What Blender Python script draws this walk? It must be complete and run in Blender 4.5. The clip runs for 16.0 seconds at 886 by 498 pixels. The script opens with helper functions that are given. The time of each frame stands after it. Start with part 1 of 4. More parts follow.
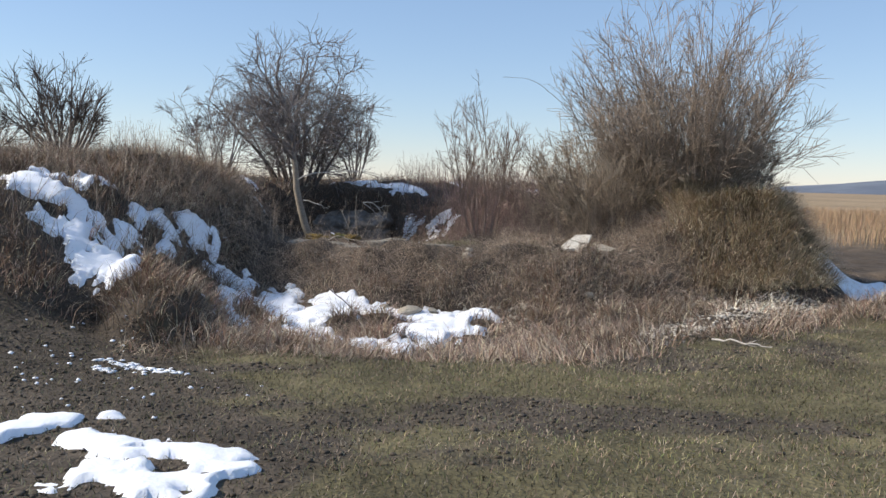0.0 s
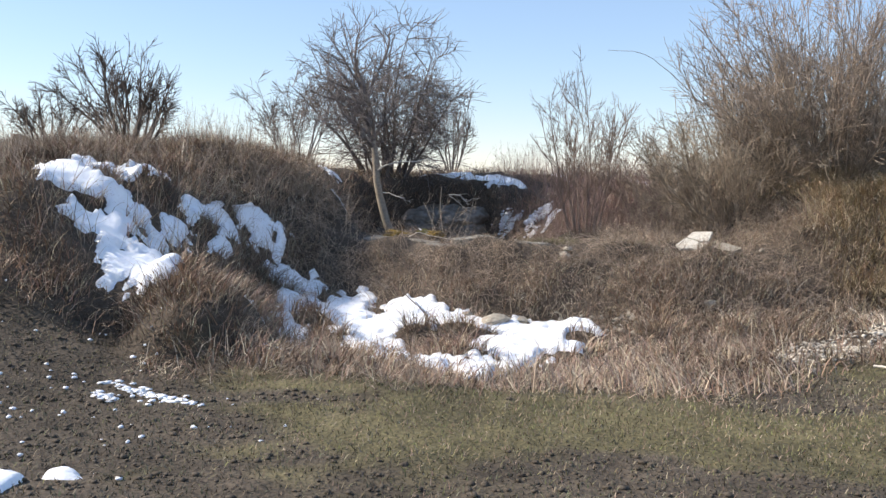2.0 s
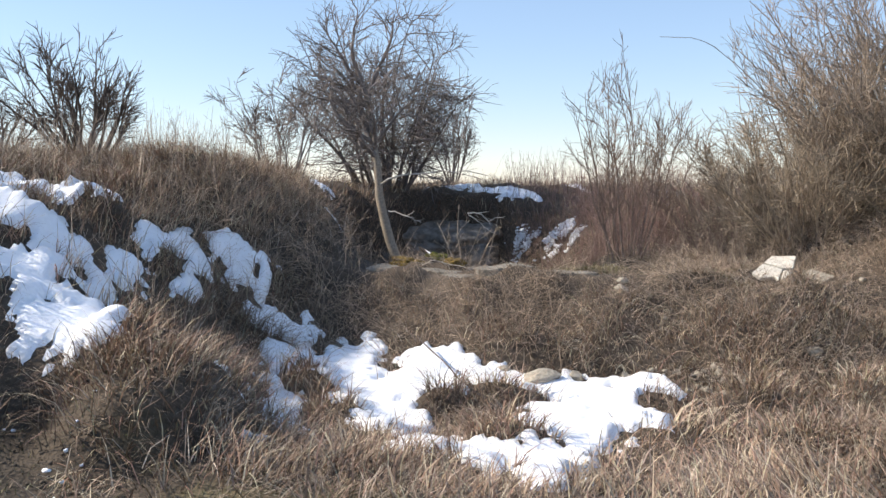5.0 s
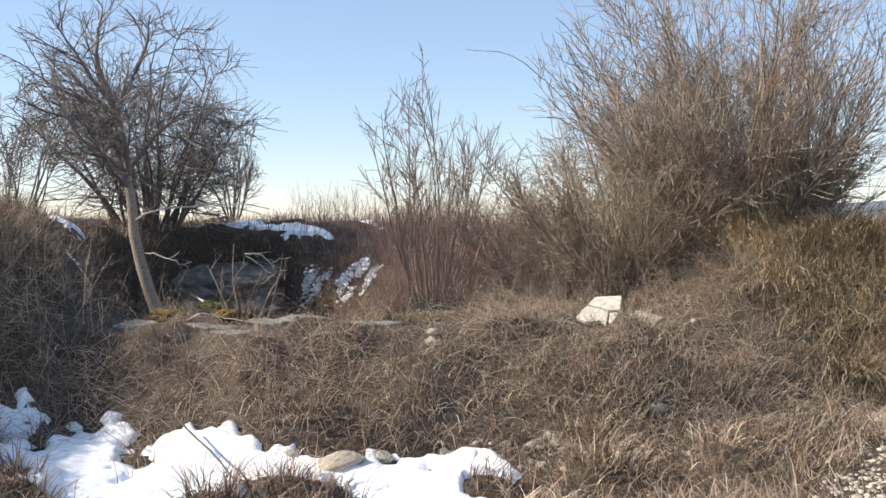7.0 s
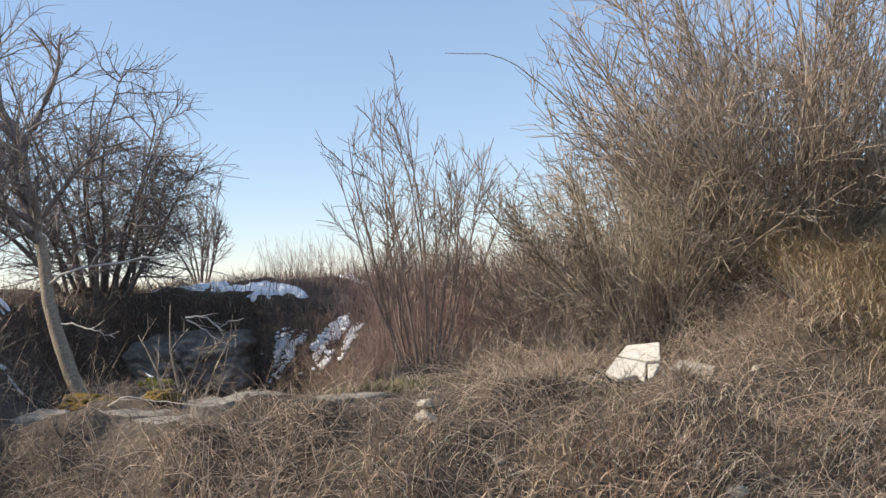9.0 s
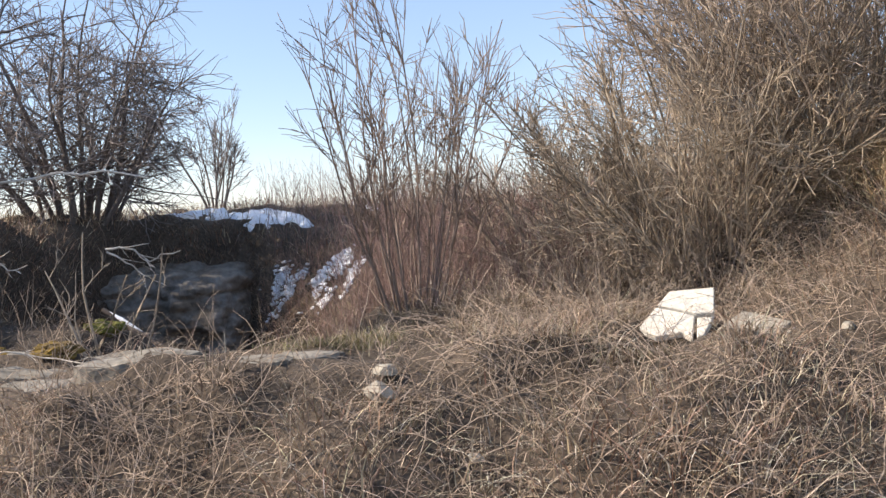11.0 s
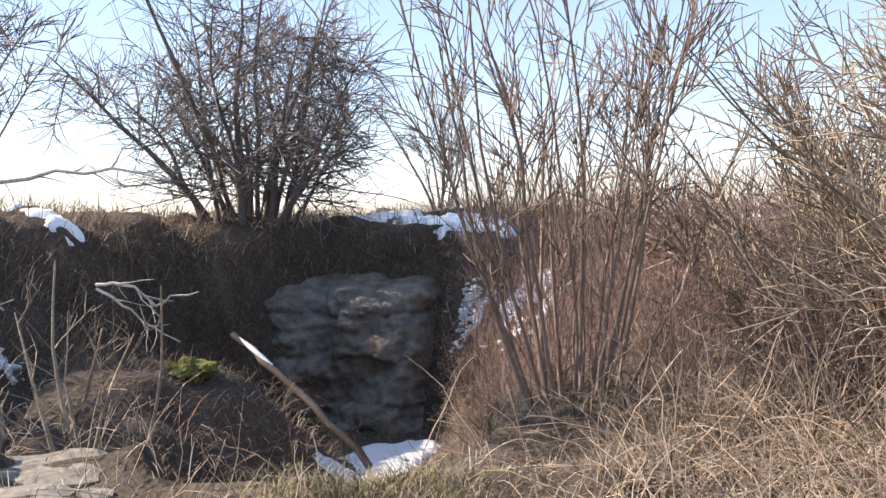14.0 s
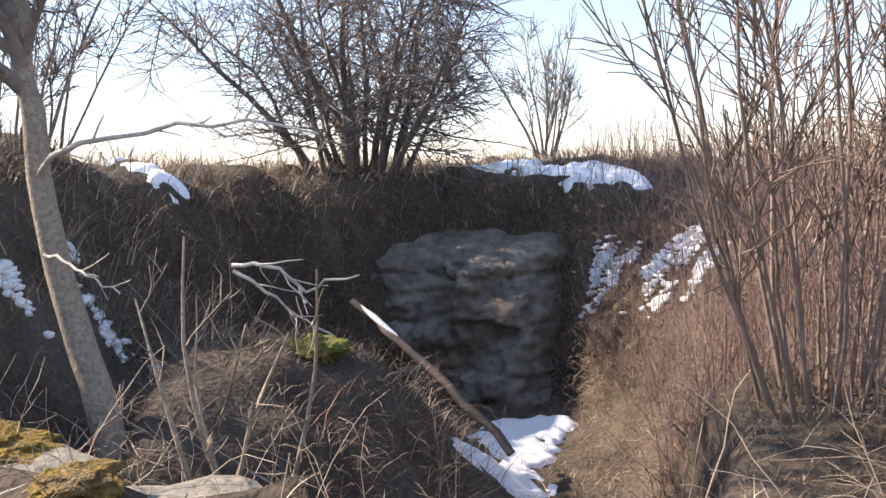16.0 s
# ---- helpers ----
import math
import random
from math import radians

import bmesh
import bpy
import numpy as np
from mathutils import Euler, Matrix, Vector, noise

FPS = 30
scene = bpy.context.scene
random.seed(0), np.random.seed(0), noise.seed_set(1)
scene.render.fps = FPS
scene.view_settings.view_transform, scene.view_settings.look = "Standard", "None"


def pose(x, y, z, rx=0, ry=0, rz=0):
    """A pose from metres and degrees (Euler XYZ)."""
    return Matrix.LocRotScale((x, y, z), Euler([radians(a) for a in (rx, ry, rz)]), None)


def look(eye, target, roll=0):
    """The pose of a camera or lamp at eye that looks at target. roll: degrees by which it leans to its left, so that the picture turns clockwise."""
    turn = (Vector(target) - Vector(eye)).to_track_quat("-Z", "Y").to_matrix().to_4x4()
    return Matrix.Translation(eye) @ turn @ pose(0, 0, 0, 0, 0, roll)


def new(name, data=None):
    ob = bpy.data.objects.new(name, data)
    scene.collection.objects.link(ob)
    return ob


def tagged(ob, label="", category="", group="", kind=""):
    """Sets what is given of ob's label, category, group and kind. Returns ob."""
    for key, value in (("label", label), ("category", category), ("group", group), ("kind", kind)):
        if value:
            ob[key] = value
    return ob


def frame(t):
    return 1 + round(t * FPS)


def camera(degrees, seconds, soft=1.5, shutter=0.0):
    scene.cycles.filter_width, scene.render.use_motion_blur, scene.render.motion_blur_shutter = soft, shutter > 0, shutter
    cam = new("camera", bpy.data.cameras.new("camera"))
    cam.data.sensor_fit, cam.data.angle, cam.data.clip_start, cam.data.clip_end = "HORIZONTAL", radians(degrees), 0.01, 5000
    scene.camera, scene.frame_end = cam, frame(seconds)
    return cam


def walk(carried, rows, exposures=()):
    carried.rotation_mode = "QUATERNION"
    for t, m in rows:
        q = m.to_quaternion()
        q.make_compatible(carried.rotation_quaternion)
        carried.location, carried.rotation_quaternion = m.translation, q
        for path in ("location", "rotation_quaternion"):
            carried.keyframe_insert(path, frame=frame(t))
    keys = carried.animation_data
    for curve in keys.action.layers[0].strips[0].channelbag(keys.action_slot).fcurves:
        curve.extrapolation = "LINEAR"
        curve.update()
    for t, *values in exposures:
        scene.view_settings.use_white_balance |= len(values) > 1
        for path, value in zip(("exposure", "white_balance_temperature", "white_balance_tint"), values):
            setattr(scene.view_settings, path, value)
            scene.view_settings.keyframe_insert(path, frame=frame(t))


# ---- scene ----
cam = camera(52.6, 16.0, soft=1.5)
PATH = [
    (0, (0.04, 0.021, 1.496), (0.024, 2.015, 1.349), 1.4),
    (0.5, (0.176, 0.359, 1.436), (0.134, 2.354, 1.291), 1.5),
    (1, (0.258, 0.987, 1.415), (-0.004, 2.961, 1.231), -1.3),
    (1.5, (0.265, 1.369, 1.431), (0.029, 3.348, 1.261), -1.7),
    (2, (0.224, 1.797, 1.411), (-0.032, 3.774, 1.249), 1.1),
    (2.5, (0.212, 2.294, 1.445), (-0.191, 4.244, 1.267), 0.2),
    (3, (0.04, 2.7, 1.423), (-0.37, 4.651, 1.257), -1.0),
    (3.5, (-0.095, 3.034, 1.479), (-0.479, 4.99, 1.313), -0.3),
    (3.7, (-0.154, 3.208, 1.458), (-0.532, 5.165, 1.291), -0.2),
    (5.8, (-0.588, 4.81, 1.498), (-0.567, 6.806, 1.37), -0.5),
    (6, (-0.535, 5.017, 1.473), (-0.436, 7.011, 1.35), -1.0),
    (6.5, (-0.577, 5.459, 1.43), (-0.374, 7.448, 1.386), -0.9),
    (7, (-0.555, 5.934, 1.443), (-0.314, 7.919, 1.387), -0.1),
    (7.5, (-0.535, 6.371, 1.425), (-0.268, 8.353, 1.42), -1.8),
    (8, (-0.535, 6.831, 1.397), (-0.208, 8.804, 1.428), -0.7),
    (8.5, (-0.372, 7.196, 1.34), (0.078, 9.144, 1.4), -0.5),
    (9, (-0.333, 7.794, 1.31), (-0.06, 9.774, 1.38), -3.4),
    (9.5, (-0.262, 8.22, 1.275), (-0.013, 10.204, 1.313), -0.8),
    (10, (-0.145, 8.6, 1.245), (0.089, 10.586, 1.218), -1.4),
    (10.2, (-0.059, 8.783, 1.198), (0.154, 10.771, 1.16), -2.1),
    (12.3, (0.957, 10.66, 1.29), (1.061, 12.654, 1.175), -2.6),
    (12.5, (1.034, 10.828, 1.288), (1.148, 12.822, 1.172), -2.8),
    (13, (1.116, 11.278, 1.267), (1.256, 13.272, 1.239), 0.3),
    (13.5, (1.16, 11.65, 1.345), (1.083, 13.649, 1.294), -1.0),
    (14, (1.026, 12.144, 1.393), (0.568, 14.09, 1.326), -1.2),
    (14.5, (0.8, 12.33, 1.405), (0.226, 14.246, 1.346), 1.2),
    (15, (0.62, 12.52, 1.4), (-0.06, 14.399, 1.284), 1.6),
    (15.5, (0.428, 12.695, 1.437), (-0.308, 14.551, 1.288), 2.7),
    (16, (0.283, 12.902, 1.473), (-0.337, 14.798, 1.287), -1.6),
]
EXPOSURES = [(0, 0.12, 6450, 11), (1, 0.47, 6600, 12), (3.5, 0.49, 6650, 12), (7, 0.53, 6950, 12), (8.5, 0.45, 7000, 12), (10, 0.49, 6850, 13), (12.5, 1.02, 7200, 17), (14, 1.02, 7200, 17), (16, 1.12, 7250, 18)]
walk(cam, [(t, look(eye, target, roll)) for t, eye, target, roll in PATH], EXPOSURES)

# ---- light ----
SUN_AZIMUTH, SUN_HEIGHT = radians(-91), radians(38)  # clockwise from +y
world = bpy.data.worlds.new("world")
scene.world = world
world.use_nodes = True
wn, wl = world.node_tree.nodes, world.node_tree.links
sky = wn.new("ShaderNodeTexSky")
sky.sky_type, sky.sun_disc = "NISHITA", False
sky.sun_elevation, sky.sun_rotation = SUN_HEIGHT, SUN_AZIMUTH
sky.air_density, sky.dust_density, sky.ozone_density = 1.0, 0.0, 2.5
cool = wn.new("ShaderNodeMix")
cool.data_type, cool.blend_type = "RGBA", "MULTIPLY"
cool.inputs[0].default_value, cool.inputs[7].default_value = 1.0, (1.03, 0.985, 1.02, 1)
wl.new(sky.outputs[0], cool.inputs[6])
clear = wn.new("ShaderNodeMix")
clear.data_type = "RGBA"
clear.inputs[0].default_value, clear.inputs[7].default_value = 0.4, (1.75, 2.75, 4.1, 1)
wl.new(cool.outputs[2], clear.inputs[6])
wl.new(clear.outputs[2], wn["Background"].inputs[0])
wn["Background"].inputs[1].default_value = 0.144
sun_from = Vector((math.sin(SUN_AZIMUTH) * math.cos(SUN_HEIGHT), math.cos(SUN_AZIMUTH) * math.cos(SUN_HEIGHT), math.sin(SUN_HEIGHT)))
sun = new("sun", bpy.data.lights.new("sun", "SUN"))
sun.data.energy, sun.data.angle, sun.data.color = 5.0, radians(0.6), (1.0, 0.92, 0.80)
sun.matrix_world = look(sun_from * 60, (0, 0, 0))

# ---- ground shape ----
def sstep(a, b, v):
    k = np.clip((v - a) / (b - a), 0.0, 1.0)
    return k * k * (3 - 2 * k)


def hash2(ix, iy, seed):
    n = (ix.astype(np.int64) * 374761393 + iy.astype(np.int64) * 668265263 + seed * 1442695041) & 0x7FFFFFFF
    n = ((n ^ (n >> 13)) * 1274126177) & 0x7FFFFFFF
    return ((n ^ (n >> 16)) & 0xFFFF) / 65535.0


def vnoise(x, y, seed=0):
    """Smooth value noise between 0 and 1."""
    ix, iy = np.floor(x), np.floor(y)
    fx, fy = x - ix, y - iy
    fx, fy = fx * fx * (3 - 2 * fx), fy * fy * (3 - 2 * fy)
    a, b = hash2(ix, iy, seed), hash2(ix + 1, iy, seed)
    c, d = hash2(ix, iy + 1, seed), hash2(ix + 1, iy + 1, seed)
    return (a * (1 - fx) + b * fx) * (1 - fy) + (c * (1 - fx) + d * fx) * fy


def fbm(x, y, octaves=4, seed=0):
    """Layered noise, about -0.5 to 0.5."""
    total, size, weight = 0.0, 1.0, 0.0
    for k in range(octaves):
        total = total + size * (vnoise(x * 2 ** k + 17.3 * k, y * 2 ** k - 9.1 * k, seed + k) - 0.5)
        weight += size
        size *= 0.5
    return total / weight


def edge_distance(x, y, corners):
    """Signed distance to a closed outline: negative inside."""
    best, inside = np.full(np.shape(x), 1e9), np.zeros(np.shape(x), bool)
    for (ax, ay), (bx, by) in zip(corners, corners[1:] + corners[:1]):
        dx, dy = bx - ax, by - ay
        k = np.clip(((x - ax) * dx + (y - ay) * dy) / (dx * dx + dy * dy), 0, 1)
        best = np.minimum(best, np.hypot(x - ax - k * dx, y - ay - k * dy))
        if dy:
            inside ^= ((ay > y) != (by > y)) & (x < dx * (y - ay) / dy + ax)
    return np.where(inside, -best, best)


LEFT_MOUND = [(-13.0, 19.0), (-9.4, 16.6), (-7.0, 13.0), (-5.7, 11.0), (-5.4, 10.7), (-5.3, 11.5), (-5.0, 12.6), (-4.6, 14.2), (-4.6, 17.0), (-5.0, 19.5), (-4.5, 21.6),
              (-2.6, 22.7), (-1.2, 23.5), (0.0, 26.0), (0.5, 40.0), (-16, 40.0), (-15, 22.0)]
RIGHT_MOUND = [(3.7, 16.4), (4.1, 15.2), (4.6, 14.9), (5.3, 15.0), (5.9, 16.2), (6.2, 18.0), (5.5, 20.0), (4.2, 20.0), (3.4, 18.4)]


def rough_land(x, y):
    """Where the ground is overgrown and hummocky: 0 to 1."""
    return sstep(9.0, 10.6, y + 0.3 * np.clip(-x - 3, 0, 3) - 0.5 * np.clip(x - 1.5, 0, 5)) * (1 - sstep(28, 45, y))


def hummocks(x, y):
    """Tussocks: rounded humps a third of a metre across."""
    a = vnoise(x * 2.3 + 0.7 * fbm(x, y, 2, 81), y * 2.3, 82)
    b = vnoise(x * 4.6, y * 4.6, 83)
    return sstep(0.48, 0.9, a) + 0.35 * sstep(0.5, 0.95, b)


def height(x, y):
    """The ground's height at x, y."""
    x, y = np.asarray(x, float), np.asarray(y, float)
    wx, wy = x + 0.5 * fbm(x * 0.6, y * 0.6, 3, 5), y + 0.5 * fbm(x * 0.6 + 40, y * 0.6, 3, 6)
    near = np.exp(-((x / 30) ** 2 + ((y - 12) / 30) ** 2))
    z = -0.22 * sstep(3.0, 8.5, y) + 0.42 * sstep(-2.9, -5.0, x) * sstep(5.0, 9.0, y) * sstep(-20, -9, x)
    # the hollow that holds the snow
    z = z - 0.22 * (1 - sstep(0.35, 1.15, np.hypot((wx + 0.2) / 3.1, (wy - 11.0) / 2.3)))
    z = z - 0.06 * (1 - sstep(0.3, 1.1, np.hypot((x + 2.4) / 0.95, (y - 11.2) / 1.2)))
    # the tussock spur beside the hollow
    spur = np.hypot((x + 3.15) / np.where(x > -3.15, 0.60, 0.65), (y - 10.1) / np.where(y > 10.1, 1.1, 1.35))
    z = z + (1 - sstep(0.45, 1.0, spur)) * (0.22 - z)
    saddle = np.hypot((x + 3.9) / 0.9, (y - 10.4) / 0.8)
    z = z + (1 - sstep(0.35, 1.1, saddle)) * (0.34 - z)
    # the bank in front of the pit, and the long ramp behind it
    foot = 12.65 - 0.10 * np.clip(wx, -4, 2) + 0.5 * sstep(2.0, 4.5, wx) - 0.4 * sstep(-2.3, -3.3, x)
    bank = sstep(0.0, 1.75, wy - foot) * (1 - sstep(5.0, 6.2, wx)) * sstep(-7.5, -4.5, wx)
    z = z + bank * (0.48 - z)
    ramp = sstep(15.5, 26.0, wy) * (1 - sstep(5.5, 9.0, wx))
    z = z + ramp * 0.85
    # mounds
    d = edge_distance(wx, wy, LEFT_MOUND)
    top = 1.42 + 0.40 * sstep(11.5, 15.5, y) * sstep(21.0, 17.5, y) + 0.30 * fbm(x * 0.7, y * 0.7, 3, 9)
    m = 1 - sstep(-0.25, 2.1, d)
    z = z + m * (top - z)
    d = edge_distance(wx, wy, RIGHT_MOUND)
    m = 1 - sstep(-0.1, 1.5, d)
    z = z + m * (1.25 + 0.2 * fbm(x, y, 3, 12) - z)
    # the pit with its steep back wall
    r = np.minimum(np.hypot((wx + 1.75) / 2.5, (wy - 18.95) / 3.55), np.hypot((x + 0.45) / 0.75, (y - 16.3) / 1.25))
    steep = 0.20 + 0.38 * sstep(-1.7, -0.3, x) * sstep(18, 20, y) + 0.25 * sstep(-0.9, 0.4, x) * sstep(20, 18, y) + 0.10 * sstep(18, 15.5, y) + 0.35 * sstep(-2.2, -3.6, x) * sstep(20.5, 18.5, y)
    p = 1 - sstep(1.0 - steep, 1.06, r)
    z = z + p * (-0.85 - z)
    z = z + p * sstep(-0.7, -2.4, x) * sstep(19.9, 18.0, y) * (0.42 - z)
    z = z + 0.30 * fbm(x * 2.2, y * 2.2, 3, 27) * np.clip(4 * p * (1 - p), 0, 1)
    # far off the land evens out
    far = sstep(34, 70, np.hypot(x, y - 10))
    z = z + far * (0.35 * fbm(x / 25, y / 25, 2, 3) - 0.1 - z * 0.75)
    rough = rough_land(x, y)
    z = z + near * (0.05 * fbm(x * 1.2, y * 1.2, 3, 20) + rough * (0.12 * fbm(x * 1.6, y * 1.6, 3, 23) + 0.12 * hummocks(x, y) - 0.04) + 0.03 * fbm(x * 7, y * 7, 2, 21))
    return z
# ---- end of ground shape ----

# ---- materials ----
def material(name, colour, rough=0.85, spread=0.25, scale=4.0, fine=40.0, bump=0.3, depth=0.01, tint=False, random_part=0.0, second=None, sheen=0.0, through_light=0.0):
    """Two scales of noise on a base colour; tint takes each vertex's own colour; second is a colour for patches."""
    m = bpy.data.materials.new(name)
    m.use_nodes = True
    n, l = m.node_tree.nodes, m.node_tree.links
    b = n["Principled BSDF"]
    b.inputs["Roughness"].default_value = rough
    b.inputs["Specular IOR Level"].default_value = 0.25
    co = n.new("ShaderNodeNewGeometry")

    def noise_at(size, detail):
        t = n.new("ShaderNodeTexNoise")
        t.inputs["Scale"].default_value, t.inputs["Detail"].default_value = size, detail
        l.new(co.outputs["Position"], t.inputs["Vector"])
        return t.outputs["Fac"]

    def ranged(value, low, high, lo=0.3, hi=0.7):
        r = n.new("ShaderNodeMapRange")
        r.inputs[1].default_value, r.inputs[2].default_value, r.inputs[3].default_value, r.inputs[4].default_value = lo, hi, low, high
        l.new(value, r.inputs[0])
        return r.outputs[0]

    def times(a, c):
        x = n.new("ShaderNodeMix")
        x.data_type, x.blend_type = "RGBA", "MULTIPLY"
        x.inputs[0].default_value = 1.0
        l.new(a, x.inputs[6]), l.new(c, x.inputs[7])
        return x.outputs[2]

    base = n.new("ShaderNodeMix")
    base.data_type = "RGBA"
    base.inputs[6].default_value, base.inputs[7].default_value = (*colour, 1), (*(second or colour), 1)
    big, small = noise_at(scale, 4), noise_at(fine, 3)
    l.new(ranged(big, 0, 1, 0.42, 0.62), base.inputs[0])
    out = base.outputs[2]
    if tint:
        a = n.new("ShaderNodeAttribute")
        a.attribute_name = "tint"
        out = times(out, a.outputs["Color"])
    out = times(out, ranged(big, 1 - spread, 1 + spread))
    out = times(out, ranged(small, 1 - spread, 1 + spread))
    if random_part:
        out = times(out, ranged(co.outputs["Random Per Island"], 1 - random_part, 1 + random_part, 0, 1))
    l.new(out, b.inputs["Base Color"])
    if through_light:
        b.inputs["Subsurface Weight"].default_value = through_light
        b.inputs["Subsurface Radius"].default_value = (0.05, 0.05, 0.06)
    if bump:
        k = n.new("ShaderNodeBump")
        k.inputs["Strength"].default_value, k.inputs["Distance"].default_value = bump, depth
        l.new(small, k.inputs["Height"])
        l.new(k.outputs[0], b.inputs["Normal"])
    return m


M_GROUND = material("soil_and_litter", (1, 1, 1), 0.95, 0.3, 1.3, 26, 0.9, 0.03, tint=True)
M_GRASS = material("grass_blades", (1, 1, 1), 0.75, 0.15, 1.0, 9, 0, tint=True)
M_SNOW = material("old_snow", (0.86, 0.88, 0.92), 0.55, 0.03, 2.5, 34, 0.5, 0.012, through_light=0.15)
M_DARKBARK = material("dark_bark", (0.15, 0.125, 0.11), 0.85, 0.25, 3, 60, 0.4, 0.004, random_part=0.3)
M_PALEBARK = material("pale_bark", (0.52, 0.47, 0.41), 0.8, 0.25, 5, 70, 0.5, 0.004, random_part=0.2)
M_TWIG = material("grey_brown_twigs", (0.34, 0.275, 0.22), 0.8, 0.2, 2, 30, 0, random_part=0.45)
M_GREYTWIG = material("grey_twigs", (0.22, 0.19, 0.175), 0.8, 0.2, 2, 30, 0, random_part=0.4)
M_REDTWIG = material("reddish_twigs", (0.25, 0.17, 0.15), 0.75, 0.2, 2, 30, 0, random_part=0.4)
M_STONE = material("pale_limestone", (0.40, 0.365, 0.30), 0.9, 0.25, 5, 40, 0.7, 0.01, second=(0.30, 0.27, 0.22))
M_GREYROCK = material("grey_rock", (0.24, 0.22, 0.195), 0.95, 0.35, 1.6, 9, 0.9, 0.05, second=(0.12, 0.10, 0.08))
M_SLAB = material("white_slab_stone", (0.64, 0.605, 0.53), 0.9, 0.16, 6, 45, 0.8, 0.012, second=(0.56, 0.51, 0.43))
M_MOSS = material("yellow_green_moss", (0.22, 0.22, 0.05), 0.95, 0.4, 6, 60, 1.0, 0.03, second=(0.12, 0.11, 0.035))
M_OLIVETWIG = material("olive_brown_twigs", (0.35, 0.285, 0.215), 0.8, 0.2, 2, 30, 0, random_part=0.45)
M_CANE = material("grey_brown_canes", (0.36, 0.28, 0.215), 0.75, 0.2, 2, 30, 0, random_part=0.5)
M_TRUNK = material("grey_trunk_bark", (0.37, 0.31, 0.245), 0.9, 0.3, 4, 50, 0.8, 0.01, second=(0.25, 0.205, 0.16))
M_STEM = material("brown_stems", (0.22, 0.165, 0.135), 0.75, 0.2, 2, 30, 0, random_part=0.4)
M_SHELF = material("brown_grey_rock", (0.24, 0.21, 0.175), 0.95, 0.35, 3, 26, 1.0, 0.02, second=(0.16, 0.13, 0.10))
M_LEDGE = material("grey_limestone", (0.27, 0.25, 0.215), 0.95, 0.3, 2.5, 22, 0.9, 0.015, second=(0.16, 0.145, 0.12))
M_BROWNMOSS = material("olive_brown_moss", (0.26, 0.17, 0.035), 0.95, 0.4, 8, 60, 1.0, 0.03, second=(0.12, 0.085, 0.04))
M_GRAVEL = material("pale_gravel", (0.52, 0.475, 0.40), 0.9, 0.25, 5, 40, 0.5, 0.01, second=(0.42, 0.38, 0.32), random_part=0.35)
M_BLACKBARK = material("blackish_bark", (0.11, 0.09, 0.08), 0.85, 0.25, 3, 60, 0.3, 0.004, random_part=0.3)
M_CLOD = material("wet_mud", (0.10, 0.08, 0.06), 0.8, 0.3, 3, 60, 0.6, 0.006, second=(0.07, 0.055, 0.04))
# distance haze is put into the hill's grey-blue colour
M_HILL = material("hazy_far_hill", (0.13, 0.15, 0.19), 1.0, 0.12, 0.006, 0.03, 0, second=(0.16, 0.18, 0.21))


# ---- building helpers ----
def mesh_from(name, verts, faces, mat, corners, colours=None, smooth=False):
    """A mesh from numpy arrays; all faces have the same number of corners."""
    me = bpy.data.meshes.new(name)
    verts, faces = np.asarray(verts, np.float32), np.asarray(faces, np.int32)
    me.vertices.add(len(verts))
    me.vertices.foreach_set("co", verts.ravel())
    me.loops.add(faces.size)
    me.loops.foreach_set("vertex_index", faces.ravel())
    me.polygons.add(len(faces))
    me.polygons.foreach_set("loop_start", np.arange(0, faces.size, corners, dtype=np.int32))
    if smooth:
        me.polygons.foreach_set("use_smooth", np.ones(len(faces), bool))
    if colours is not None:
        a = me.attributes.new("tint", "FLOAT_COLOR", "POINT")
        a.data.foreach_set("color", np.c_[np.asarray(colours, np.float32), np.ones(len(verts), np.float32)].ravel())
    me.update(calc_edges=True)
    me.materials.append(mat)
    return me


def part(name, data, parent=None, label=""):
    ob = new(name, data)
    if parent:
        ob.parent = parent
    return tagged(ob, label)


def holder(name, at, label, category, group="", kind=""):
    ob = new(name)
    ob.empty_display_size = 0.2
    ob.location = at
    return tagged(ob, label, category, group, kind)


def blades(name, x, y, length, width, tilt, droop, tints, turn=None, mat=None, lift=0.0, levels=4, origin=(0, 0, 0), z=None):
    """Tapered, bending blades of grass rooted on the ground at x, y."""
    n = len(x)
    turn = rng.uniform(0, 2 * np.pi, n) if turn is None else turn
    root = np.c_[x, y, (height(x, y) if z is None else z) + lift]
    a, pos = tilt.copy(), root.copy()
    out = np.cos(turn), np.sin(turn)
    face = turn + np.pi / 2 + rng.normal(0, 0.6, n)
    side = np.c_[np.cos(face), np.sin(face), np.zeros(n)]
    verts, step = [], length / (levels - 1)
    for k in range(levels):
        w = width * (1 - k / (levels - 1)) ** 0.7
        if k < levels - 1:
            verts += [pos - side * w[:, None] / 2, pos + side * w[:, None] / 2]
        else:
            verts += [pos]
        pos = pos + np.c_[np.sin(a) * out[0], np.sin(a) * out[1], np.cos(a)] * step[:, None]
        a = a + droop / (levels - 1)
    v = np.stack(verts, 1)
    per = v.shape[1]
    one = []
    for k in range(levels - 2):
        i = 2 * k
        one += [(i, i + 1, i + 3), (i, i + 3, i + 2)]
    i = 2 * (levels - 2)
    one += [(i, i + 1, i + 2)]
    f = (np.arange(n)[:, None, None] * per + np.array(one)[None]).reshape(-1, 3)
    return mesh_from(name, v.reshape(-1, 3) - np.array(origin), f, mat or M_GRASS, 3, np.repeat(tints, per, 0))


